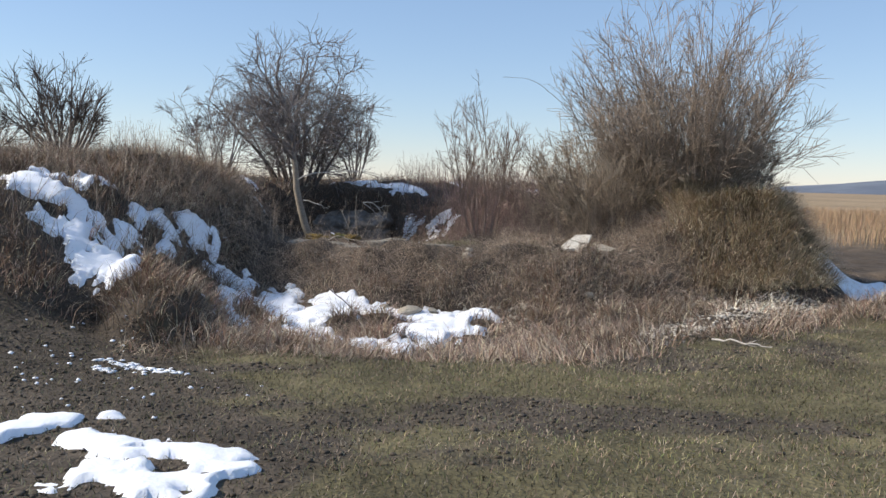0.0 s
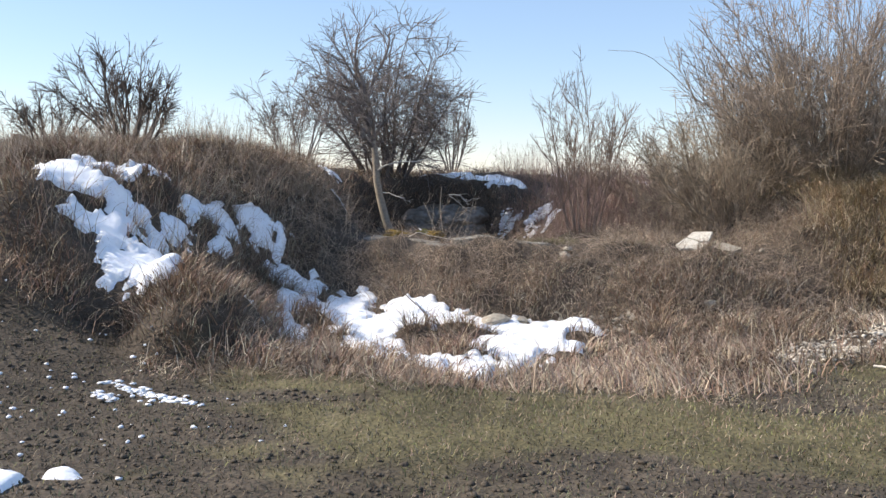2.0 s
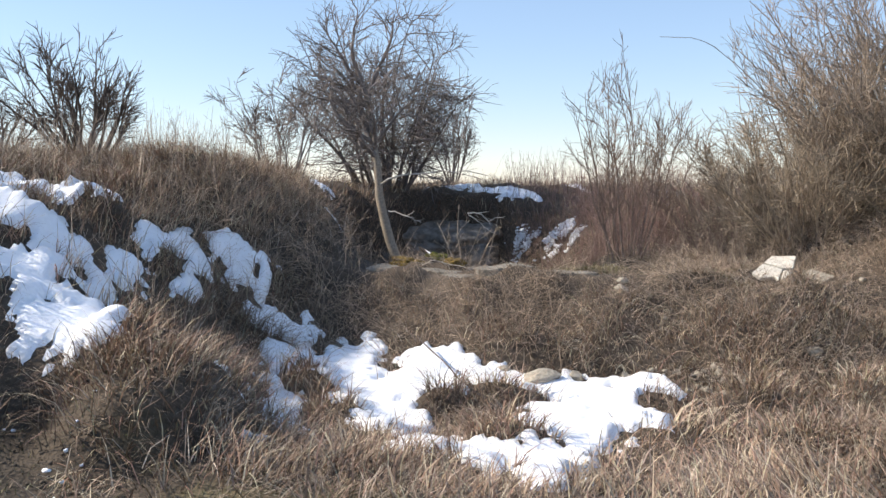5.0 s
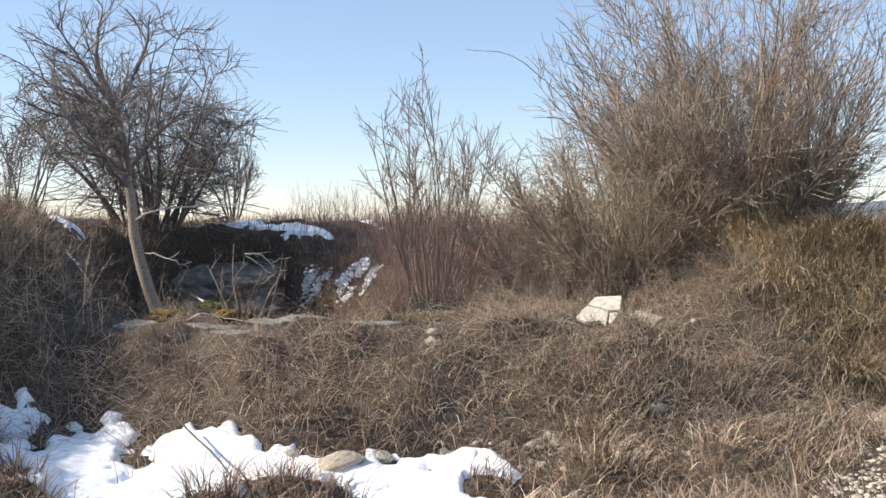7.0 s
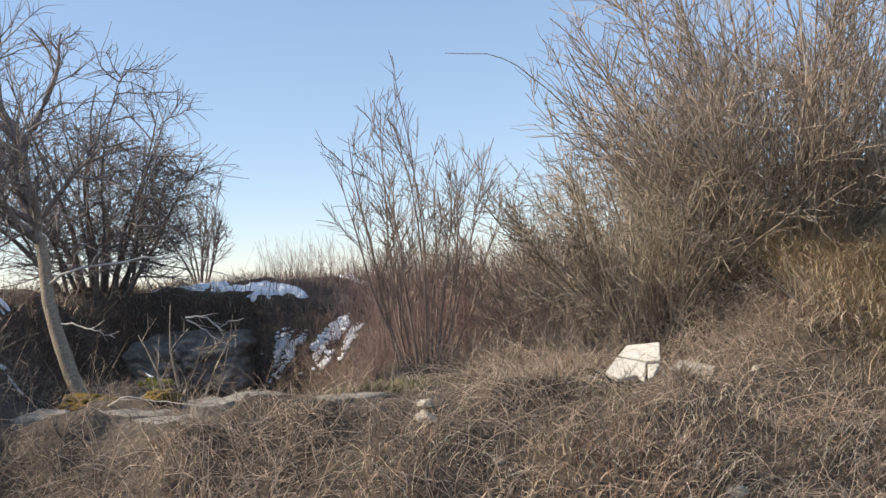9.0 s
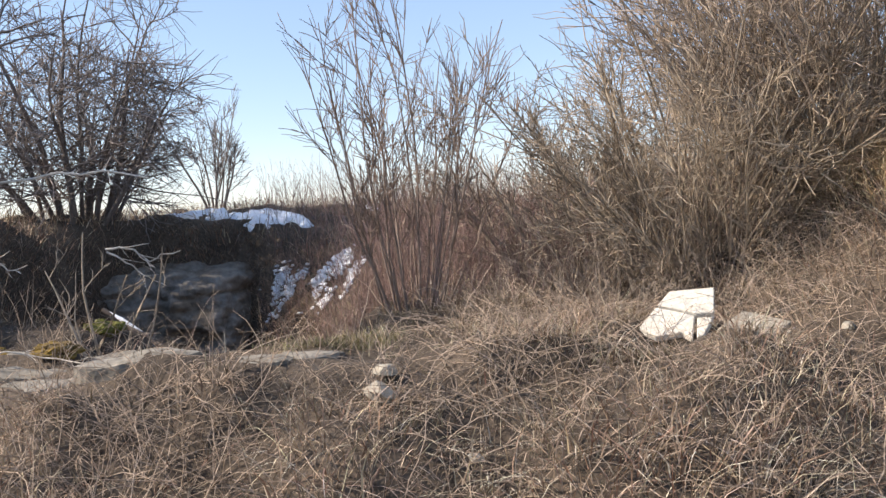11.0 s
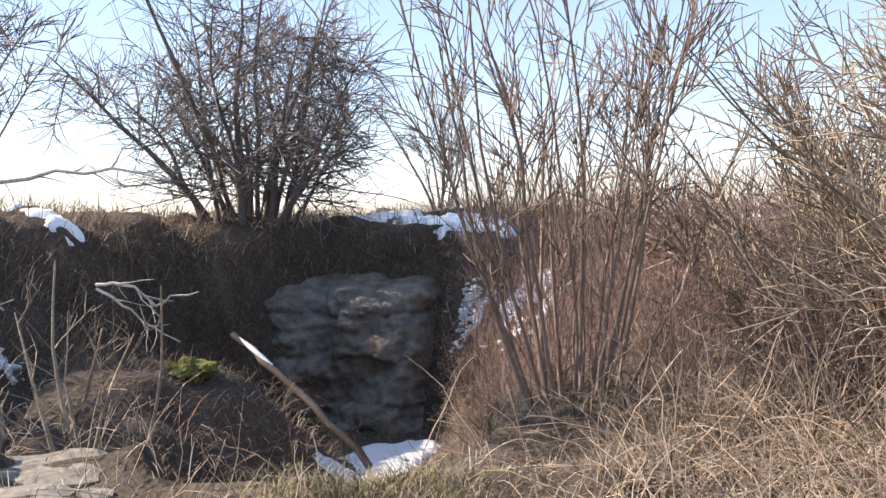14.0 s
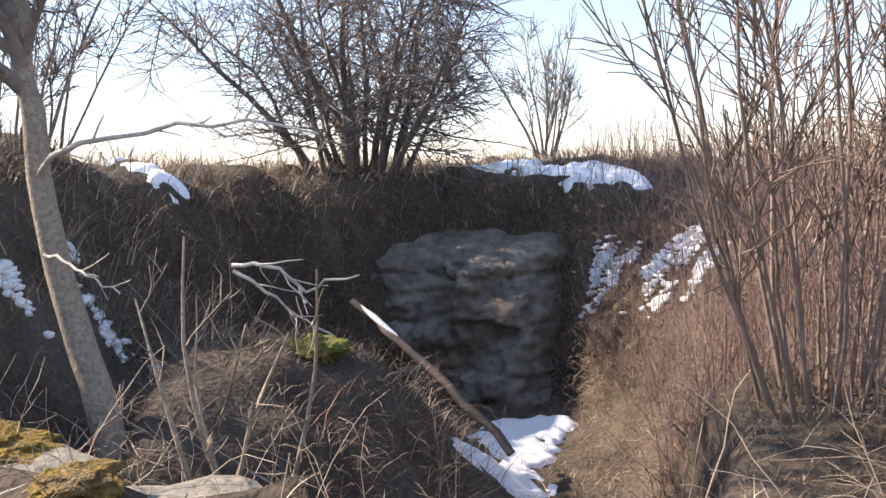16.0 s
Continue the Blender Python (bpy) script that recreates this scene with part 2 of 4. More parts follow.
def tubes(name, lines, radii, mat, sides=3, origin=(0, 0, 0)):
    """Round twigs along many polylines of equal length. lines: n, k, 3; radii: n, k."""
    n, k, _ = lines.shape
    t = np.gradient(lines, axis=1)
    t /= np.linalg.norm(t, axis=2, keepdims=True) + 1e-9
    ref = np.where(np.abs(t[..., 2:3]) > 0.9, np.array([1.0, 0, 0]), np.array([0, 0, 1.0]))
    u = np.cross(t, ref)
    u /= np.linalg.norm(u, axis=2, keepdims=True) + 1e-9
    w = np.cross(t, u)
    ring = []
    for s in range(sides):
        a = 2 * np.pi * s / sides
        ring.append(lines + (u * np.cos(a) + w * np.sin(a)) * radii[..., None])
    v = np.stack(ring, 2).reshape(n, k * sides, 3)
    one = []
    for j in range(k - 1):
        for s in range(sides):
            one.append((j * sides + s, j * sides + (s + 1) % sides, (j + 1) * sides + (s + 1) % sides, (j + 1) * sides + s))
    f = (np.arange(n)[:, None, None] * (k * sides) + np.array(one)[None]).reshape(-1, 4)
    return mesh_from(name, v.reshape(-1, 3) - np.array(origin), f, mat, 4, smooth=sides > 4)


def grow(root, way, length, bend, rise, points):
    """Wandering twigs from their roots. way: n, 3 unit; rise pulls them upward."""
    n = len(root)
    line, d, pos = [root], way.copy(), root.copy()
    for _ in range(points - 1):
        d = d + rng.normal(0, 1, (n, 3)) * bend + np.array([0, 0, 1.0]) * rise
        d /= np.linalg.norm(d, axis=1, keepdims=True)
        pos = pos + d * (length / (points - 1))[:, None]
        line.append(pos)
    return np.stack(line, 1)


def side_shoots(lines, per, low, high, angle, points, length, bend, rise):
    """Shoots from random places along their parents."""
    n, k, _ = lines.shape
    who = np.repeat(np.arange(n), per)
    s = rng.uniform(low, high, len(who)) * (k - 1)
    i = np.minimum(s.astype(int), k - 2)
    f = (s - i)[:, None]
    root = lines[who, i] * (1 - f) + lines[who, i + 1] * f
    t = lines[who, i + 1] - lines[who, i]
    t /= np.linalg.norm(t, axis=1, keepdims=True) + 1e-9
    r = rng.normal(0, 1, t.shape)
    r -= (r * t).sum(1, keepdims=True) * t
    r /= np.linalg.norm(r, axis=1, keepdims=True) + 1e-9
    a = rng.normal(angle, 0.25 * angle, len(who))[:, None]
    size = np.asarray(length) if np.ndim(length) else np.full(len(who), length)
    size = size * rng.uniform(0.5, 1.25, len(who)) * (1.15 - 0.5 * s / (k - 1))
    return grow(root, t * np.cos(a) + r * np.sin(a), size, bend, rise, points)


def taper(lines, thick, thin):
    n, k, _ = lines.shape
    return (thick + (thin - thick) * np.linspace(0, 1, k))[None] * rng.uniform(0.75, 1.25, (n, 1))


rng = np.random.default_rng(4)


def pick(n, x0, x1, y0, y1, keep):
    """Places strewn over a rectangle, thinned by keep(x, y), a chance between 0 and 1."""
    x, y = rng.uniform(x0, x1, n), rng.uniform(y0, y1, n)
    ok = rng.uniform(0, 1, n) < keep(x, y)
    return x[ok], y[ok]


def mixed(n, *colours):
    """One of the colours for each blade, a little varied."""
    c = np.array(colours)[rng.integers(0, len(colours), n)]
    return c * rng.uniform(0.65, 1.3, (n, 1)) * rng.uniform(0.93, 1.07, (n, 3))


# ---- zones ----
def snow_field(x, y):
    """Positive where old snow lies; grass hummocks and noise eat into the patches."""
    best = np.full(np.shape(x), -1.0)
    for cx, cy, rx, ry, turn in SNOW:
        c, s = math.cos(radians(turn)), math.sin(radians(turn))
        u, v = ((x - cx) * c + (y - cy) * s) / rx, (-(x - cx) * s + (y - cy) * c) / ry
        best = np.maximum(best, (1 - np.hypot(u, v)) * min(0.55, 1.2 * min(rx, ry)))
    for cx, cy, rx, ry in SNOW_GAPS:
        best = np.minimum(best, (np.hypot((x - cx) / rx, (y - cy) / ry) - 1) * 0.5)
    e = 0.1
    steep = np.hypot(height(x + e, y) - height(x - e, y), height(x, y + e) - height(x, y - e)) / (2 * e)
    w = x * np.where(x < -3.2, 1.9, 1.0) + np.where(x < -3.2, 0.9 * 3.2, 0.0)
    eaten = 0.22 * fbm(w * 11, y * 11, 2, 36) + 0.35 * fbm(w * 2.4, y * 2.4, 3, 31) + 0.5 * fbm(w * 6.5, y * 6.5, 3, 33) - 0.22 * hummocks(w, y) * rough_land(x, y) - 0.13 * np.clip(steep - 1.0, 0, 3)
    eaten = eaten - 0.95 * (1 - rough_land(x, y)) * sstep(0.42, 0.62, vnoise(x * 4.2, y * 4.2 + 0.6 * vnoise(x * 9, y * 9, 35), 34))
    return best + np.minimum(eaten, 0.1 + best * 0.3) + 0.07


# centre, half-lengths and turn of each patch of snow
MOUND_SNOW = [(-5.3, 11.2, 0.22, 0.41, 0), (-5.08, 11.05, 0.27, 0.23, 0), (-4.78, 11.12, 0.25, 0.22, 0), (-4.86, 12.29, 0.33, 0.39, 0), (-4.52, 12.32, 0.22, 0.35, 0), (-4.3, 12.41, 0.22, 0.25, 0), (-4, 12.75, 0.22, 0.37, 0), (-3.72, 13.27, 0.29, 0.22, 0), (-3.43, 13.41, 0.23, 0.22, 0), (-4.5, 11.32, 0.23, 0.22, 0), (-4.22, 11.64, 0.22, 0.22, 0), (-3.91, 12.13, 0.22, 0.22, 0), (-4.69, 10.68, 0.22, 0.22, 0), (-4.45, 10.73, 0.25, 0.22, 0), (-4.28, 10.53, 0.22, 0.22, 0), (-3.92, 10.33, 0.35, 0.44, 0), (-4.2, 11.18, 0.22, 0.22, 0), (-5.3, 11.95, 0.22, 0.22, 0)]
HOLLOW_SNOW = [(-3.16, 13.1, 0.34, 0.21, 0), (-2.91, 12.49, 0.24, 0.47, 0), (-2.85, 11.79, 0.23, 0.6, 0), (-2.61, 10.96, 0.29, 0.79, 0), (-2.43, 12.78, 0.3, 0.49, 0), (-2.36, 12.2, 0.35, 0.45, 0), (-2.12, 11.64, 0.4, 0.58, 0), (-1.48, 12.66, 0.45, 0.39, 0), (-1.13, 12.5, 0.7, 0.27, 0), (-0.3, 12.45, 0.64, 0.22, 0), (0.36, 12.28, 0.32, 0.29, 0), (-1.55, 12.03, 0.37, 0.49, 0), (-1.71, 11.22, 0.29, 0.42, 0), (-1.3, 10.34, 0.32, 0.58, 0), (-0.95, 10.32, 0.43, 0.52, 0), (-0.44, 10.16, 0.34, 0.69, 0), (-0.26, 11.45, 0.42, 0.74, 0), (0.17, 11.7, 0.35, 0.72, 0)]
TURF_SNOW = [(-2.5, 5.35, 0.3, 0.28, 0), (-2.2, 4.64, 0.2, 0.2, 0), (-2.1, 5.1, 0.24, 0.22, 0), (-1.69, 5, 0.26, 0.16, 0), (-1.32, 4.86, 0.2, 0.16, 0), (-1.4, 4.49, 0.28, 0.28, 0), (-1.09, 4.54, 0.17, 0.26, 0), (-1.8, 4.51, 0.18, 0.21, 0), (-2.6, 5.67, 0.18, 0.22, 0), (-2.34, 5.78, 0.17, 0.16, 0), (-2.75, 5.2, 0.28, 0.24, 0), (-3, 5.5, 0.33, 0.28, 0)]
FAR_SNOW = [
    (-2.35, 23.2, 0.7, 0.35, 0), (-1.7, 23.05, 0.65, 0.38, 0), (-1.1, 22.8, 0.45, 0.34, 0), (0.1, 25.0, 0.4, 0.4, 0), (2.2, 24.5, 0.4, 0.5, 0),
    (-1.5, 20.0, 0.35, 0.5, 0), (-1.4, 20.5, 0.4, 0.35, 0), (-1.3, 18.9, 0.3, 0.4, 0),
    (-4.6, 19.4, 0.32, 0.16, 0),
    (6.7, 15.2, 0.9, 0.7, 20), (7.7, 16.2, 1.1, 0.7, 15),
]
SNOW = MOUND_SNOW + HOLLOW_SNOW + TURF_SNOW + FAR_SNOW
PIT_SNOW = [(-1.08, 21.99, 0.18, 0.13), (-0.81, 21.71, 0.18, 0.13), (-0.46, 21.19, 0.16, 0.11), (-0.29, 20.93, 0.13, 0.09), (-0.11, 21.23, 0.17, 0.12), (0.07, 20.81, 0.17, 0.12), (-0.01, 20.71, 0.1, 0.07), (-3.95, 17.7, 0.1, 0.1), (-3.5, 16.8, 0.09, 0.12), (-3.54, 17.62, 0.12, 0.07), (-3.45, 17.95, 0.12, 0.07)]
SNOW_GAPS = [(-1.09, 11.45, 0.42, 0.5), (-2.12, 10.5, 0.17, 0.5), (-4.8, 11.7, 0.15, 0.2), (-4.36, 11.92, 0.13, 0.2), (-4.33, 11.1, 0.1, 0.12), (-3.95, 11.8, 0.12, 0.14), (-4.85, 10.85, 0.15, 0.1), (-1.9, 4.75, 0.2, 0.08), (-2.2, 4.9, 0.25, 0.08), (-1.5, 4.75, 0.2, 0.06)]


def zones(x, y):
    """Shares of bare mud, short green turf, and long dry growth at x, y."""
    z = height(x, y)
    mud = sstep(-0.10, 0.14, fbm(x * 0.5 + 3, y * 0.8, 3, 41) + 0.5 * fbm(x * 2.6, y * 2.6, 3, 42) + 0.12 * sstep(7, 2, y) * sstep(-1.5, 0.5, x) + 0.16 * sstep(2.2, 0.8, np.abs(x + 3.2 + 0.3 * (y - 8))) + 0.02 - 0.2 * sstep(1.2, 3.2, x) * sstep(4.8, 6.2, y))
    dry = sstep(8.3, 9.6, y + 1.2 * fbm(x * 0.7, y * 0.7, 3, 44) - 0.8 * np.clip(x - 1.5, 0, 6) - 0.48 * np.clip(-x - 2.5, 0, 4))
    dry = np.maximum(dry, sstep(12.3, 13.2, y - 0.15 * np.clip(x - 4, 0, 9)))
    dry = np.maximum(dry, sstep(0.12, 0.4, z))
    return mud * (1 - dry), (1 - mud) * (1 - dry), dry


# ---- ground ----
def axis(lo, hi, step, reach):
    """Even steps between lo and hi, growing ones out to the reach."""
    mid, out, s, d = np.arange(lo, hi, step), [], step, 0.0
    while d < reach:
        s *= 1.16
        d += s
        out.append(d)
    out = np.array(out)
    return np.r_[lo - out[::-1], mid, mid[-1] + out]


gx, gy = axis(-9.0, 9.0, 0.09, 3000), axis(2.5, 27.0, 0.09, 3000)
X, Y = np.meshgrid(gx, gy)
Z = height(X, Y)
nx, ny = len(gx), len(gy)
cell = (np.arange(ny - 1)[:, None] * nx + np.arange(nx - 1)[None]).ravel()
mud, green, dry = (k.ravel()[:, None] for k in zones(X, Y))
speck = (0.75 + 0.5 * vnoise(X * 6, Y * 6, 50)).ravel()[:, None]
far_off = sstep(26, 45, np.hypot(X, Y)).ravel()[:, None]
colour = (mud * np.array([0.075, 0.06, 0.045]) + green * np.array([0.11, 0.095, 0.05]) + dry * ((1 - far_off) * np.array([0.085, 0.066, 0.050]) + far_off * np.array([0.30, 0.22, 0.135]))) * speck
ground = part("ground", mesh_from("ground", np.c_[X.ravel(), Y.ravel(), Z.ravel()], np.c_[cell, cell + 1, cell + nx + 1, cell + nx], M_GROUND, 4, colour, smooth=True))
tagged(ground, "uneven ground of muddy turf, dry litter and grassy banks", "ground", kind="structure")


# ---- snow ----
def snow_patch(x0, x1, y0, y1, label, step=0.035, deep=0.06, other=""):
    xs, ys = np.arange(x0, x1, step), np.arange(y0, y1, step)
    x, y = np.meshgrid(xs, ys)
    f = snow_field(x, y)
    z = height(x, y) - 0.03 + (deep + 0.03) * np.clip(f / 0.10, 0, 1) ** 0.5 * (f > 0) + 0.03 * fbm(x * 3, y * 3, 3, 61) + 0.014 * fbm(x * 11, y * 11, 2, 62)
    c = (np.arange(len(ys) - 1)[:, None] * len(xs) + np.arange(len(xs) - 1)[None]).ravel()
    quads = np.c_[c, c + 1, c + len(xs) + 1, c + len(xs)]
    quads = quads[(f.ravel()[quads] > -0.01).any(1)]
    flat = np.c_[x.ravel(), y.ravel(), z.ravel()]
    for island in islands(quads, x.size):
        used, back = np.unique(island, return_inverse=True)
        if len(island) > 45:
            tagged(part("snow_patch", mesh_from("snow_patch", flat[used], back.reshape(-1, 4), M_SNOW, 4, smooth=True)), other if other and flat[used][:, 0].mean() < -3.2 else label, "snow", "patches of old snow")


def islands(quads, n):
    """Splits faces into connected pieces."""
    mark = np.arange(n)
    while True:
        low = mark[quads].min(1)
        old = mark.copy()
        for k in range(4):
            np.minimum.at(mark, quads[:, k], low)
        mark = mark[mark]
        if (mark == old).all():
            break
    own = mark[quads[:, 0]]
    return [quads[own == k] for k in np.unique(own)]


snow_patch(-5.7, 1.2, 9.4, 14.1, "melting white snow patch lying in the grassy hollow", other="ragged white snow patch on the slope of the mound")
snow_patch(-4.0, -0.8, 3.7, 6.3, "thin old snow patch on muddy turf", deep=0.04)
snow_patch(-3.3, -0.5, 22.25, 24.0, "white snow patch on the rim above the pit")
snow_patch(-0.4, 0.6, 24.4, 25.6, "small snow patch on the rim")
snow_patch(1.6, 2.8, 23.8, 25.2, "small snow patch in scrub on the rise")
snow_patch(-2.1, 0.5, 17.5, 22.25, "shaded bluish snow on the floor and slope of the pit", deep=0.04)
snow_patch(-5.1, -3.1, 16.7, 19.9, "small shaded snow scraps on the pit's side", deep=0.03)
snow_patch(5.6, 9.0, 14.4, 17.1, "shaded bluish snow beside the tussock mound", deep=0.04)


# ---- bushes and trees ----
def shrub(name, x, y, label, category, stems, spread, high, mats, seed, thick=0.02, lean=(0, 0), rise=0.02, bend=0.07, per=(7, 6), angle=(0.5, 0.6), lengths=(0.42, 0.2), base=0.25, twig=0.0022, points=8, low=0.25, sink=0.03, droop=0.0, dome=0.2):
    """A many-stemmed bare shrub: stems, limbs and fine twigs."""
    global rng
    rng = np.random.default_rng(seed)
    z = float(height(x, y)) - sink
    ob = holder(name, (x, y, z), label, category)
    a = np.arange(stems) * 2.39996 + rng.normal(0, 0.25, stems)
    q = np.sqrt(np.clip((np.arange(stems) + rng.uniform(0, 1, stems)) / stems, 0, 1))
    root = np.c_[base * q * np.cos(a), base * q * np.sin(a), np.zeros(stems)]
    root[:, 2] = height(root[:, 0] + x, root[:, 1] + y) - sink - z
    tip = spread * q
    way = np.c_[tip * np.cos(a) + lean[0], tip * np.sin(a) + lean[1], np.full(stems, 1.0)]
    way /= np.linalg.norm(way, axis=1, keepdims=True)
    size = high * rng.uniform(0.6, 1.05, stems) * (1.0 - dome * q * q)
    main = grow(root, way, size, bend, rise, points)
    limbs = side_shoots(main, per[0], low, 0.97, angle[0], 6, np.repeat(size, per[0]) * lengths[0], bend * 1.3, rise * 1.2 - droop)
    fine = side_shoots(limbs, per[1], 0.1, 1.0, angle[1], 4, high * lengths[1], bend * 1.8, rise - droop)
    radius = taper(main, thick, twig * 1.2)
    if stems <= 40:
        for k in range(stems):
            part("stem", tubes("stem", main[k:k + 1], radius[k:k + 1], mats[0], 6), ob)
    else:
        tagged(part("stem", tubes("stem", main, radius, mats[0], 5), ob), kind="stuff")
    tagged(part("branch", tubes("branch", limbs, taper(limbs, thick * 0.3, twig), mats[1], 3), ob), kind="stuff")
    tagged(part("crown", tubes("crown", fine, taper(fine, twig * 1.2, twig * 0.7), mats[1], 3), ob), kind="stuff")
    return ob


shrub("bush", 4.4, 16.4, "large dense bare bush with grey-brown twigs on a grassy mound", "bush", 170, 0.84, 3.8, (M_TWIG, M_TWIG), 11, 0.011, per=(9, 6), base=0.75, rise=0.035, lengths=(0.30, 0.12), low=0.10, lean=(-0.17, 0), twig=0.0038, bend=0.10, dome=0.5)
shrub("bush", 3.0, 16.5, "dense olive-brown bare bush leaning over scrub", "bush", 90, 1.0, 2.6, (M_OLIVETWIG, M_OLIVETWIG), 12, 0.010, per=(9, 7), base=0.65, dome=0.4, bend=0.12, lengths=(0.34, 0.13), low=0.05, lean=(-0.12, 0), twig=0.0030)
shrub("bush", 2.2, 17.3, "low grey-brown bare bush with arching twigs", "bush", 40, 0.8, 1.75, (M_TWIG, M_TWIG), 19, 0.010, per=(8, 6), base=0.5, lengths=(0.36, 0.15), low=0.1, lean=(-0.12, 0), twig=0.0036)
shrub("bush", 5.3, 17.2, "bare grey-brown bush behind the grassy mound", "bush", 40, 0.7, 1.5, (M_TWIG, M_TWIG), 13, 0.009, dome=0.4, per=(8, 6), base=0.5, lengths=(0.38, 0.15), low=0.1, lean=(0.05, 0), twig=0.0038)
shrub("shrub", 0.62, 16.6, "slender upright bare shrub with brown stems", "shrub", 22, 0.42, 2.5, (M_STEM, M_STEM), 31, 0.011, per=(9, 6), base=0.26, angle=(0.42, 0.5), lengths=(0.32, 0.11), bend=0.075, rise=0.02, twig=0.003, dome=0.08)
shrub("tree", -3.8, 22.4, "dark many-stemmed bare tree on the pit's rim", "tree", 20, 0.62, 3.8, (M_DARKBARK, M_GREYTWIG), 15, 0.042, per=(16, 11), base=0.6, angle=(1.15, 0.8), lengths=(0.42, 0.16), bend=0.11, rise=0.012, low=0.12, twig=0.005, dome=0.4)
shrub("bush", -7.0, 16.2, "small dark bare bush on top of the mound", "bush", 24, 0.85, 1.75, (M_BLACKBARK, M_BLACKBARK), 16, 0.026, per=(9, 7), base=0.3, lengths=(0.36, 0.15), bend=0.09, rise=0.02, twig=0.0042)
shrub("bush", -4.7, 18.2, "thin grey bare bush on the pit's rim", "bush", 14, 0.55, 1.9, (M_GREYTWIG, M_GREYTWIG), 25, 0.013, per=(9, 7), base=0.35, angle=(0.6, 0.7), lengths=(0.36, 0.14), bend=0.1, twig=0.0042)
shrub("bush", -8.7, 16.6, "low dark bare bush on top of the mound", "bush", 18, 0.8, 1.1, (M_BLACKBARK, M_BLACKBARK), 17, 0.016, per=(8, 6), base=0.3, lengths=(0.4, 0.16), bend=0.11, twig=0.004)
shrub("tree", -3.2, 30.0, "thin bare tree standing in the field behind the rim", "tree", 9, 0.4, 2.9, (M_DARKBARK, M_GREYTWIG), 18, 0.03, per=(8, 8), base=0.15, angle=(0.5, 0.6), lengths=(0.35, 0.14), twig=0.006)


def crooked_tree(points, thick, thin, label, seed, limbs, reach, mats, per=(11, 11), angle=0.8, fork=0.62, droop=0.02, twig=0.003):
    """A tree with one bent trunk, forked limbs and a crown of crooked twigs."""
    global rng
    rng = np.random.default_rng(seed)
    p = np.array(points, float)
    k = np.linspace(0, len(p) - 1, 14)
    i = np.minimum(k.astype(int), len(p) - 2)
    f = (k - i)[:, None]
    f = f * f * (3 - 2 * f)
    line = p[i] * (1 - f) + p[i + 1] * f + rng.normal(0, 0.008, (14, 3))
    ob = holder("tree", p[0], label, "tree")
    o = p[0]
    trunk = line[None] - o
    part("trunk", tubes("trunk", trunk, np.linspace(thick, thin, 14)[None], mats[0], 8), ob)
    boughs = side_shoots(trunk, limbs, fork, 1.0, angle, 10, np.full(limbs, reach), 0.15, 0.05)
    second = side_shoots(boughs, per[0], 0.15, 1.0, 0.75, 7, reach * 0.5, 0.16, 0.0 - droop * 0.3)
    third = side_shoots(second, per[1], 0.1, 1.0, 0.7, 5, reach * 0.2, 0.18, -droop)
    radius = taper(boughs, thin * 1.0, 0.006)
    for j in range(limbs):
        part("bough", tubes("bough", boughs[j:j + 1], radius[j:j + 1], mats[1], 6), ob)
    tagged(part("branch", tubes("branch", second, taper(second, thin * 0.25, twig), mats[1], 4), ob), kind="stuff")
    tagged(part("crown", tubes("crown", third, taper(third, twig, twig * 0.6), mats[1], 3), ob), kind="stuff")
    return ob


crooked_tree([(-2.38, 16.25, 0.0), (-2.55, 16.3, 0.5), (-2.70, 16.3, 0.95), (-2.78, 16.3, 1.4), (-2.82, 16.3, 1.9), (-2.92, 16.35, 2.4), (-3.02, 16.4, 2.9)], 0.078, 0.036,
             "crooked bare tree with a pale curved trunk in the pit", 24, 14, 1.5, (M_TRUNK, M_GREYTWIG), fork=0.62, twig=0.0036)
shrub("shrub", -1.55, 15.8, "thin pale bare stems growing at the pit's edge", "shrub", 6, 0.16, 1.75, (M_TRUNK, M_TRUNK), 22, 0.013, per=(3, 3), base=0.2, angle=(0.9, 0.7), lengths=(0.28, 0.1), bend=0.12, rise=0.05, sink=0.05, twig=0.003)
shrub("shrub", -2.3, 15.9, "tangle of thin pale bare stems at the pit's edge", "shrub", 5, 0.9, 1.0, (M_CANE, M_CANE), 23, 0.006, per=(6, 3), base=0.4, angle=(0.8, 0.7), lengths=(0.35, 0.12), bend=0.18, rise=-0.02, sink=0.1)


# ---- dry growth on the banks ----
STRAW, TAN, BROWN, RUST, GREEN, OLIVE = (0.56, 0.465, 0.34), (0.42, 0.33, 0.245), (0.26, 0.185, 0.135), (0.33, 0.21, 0.15), (0.15, 0.165, 0.06), (0.27, 0.245, 0.12)


def downhill(x, y):
    e = 0.12
    return np.arctan2(height(x, y - e) - height(x, y + e), height(x - e, y) - height(x + e, y))


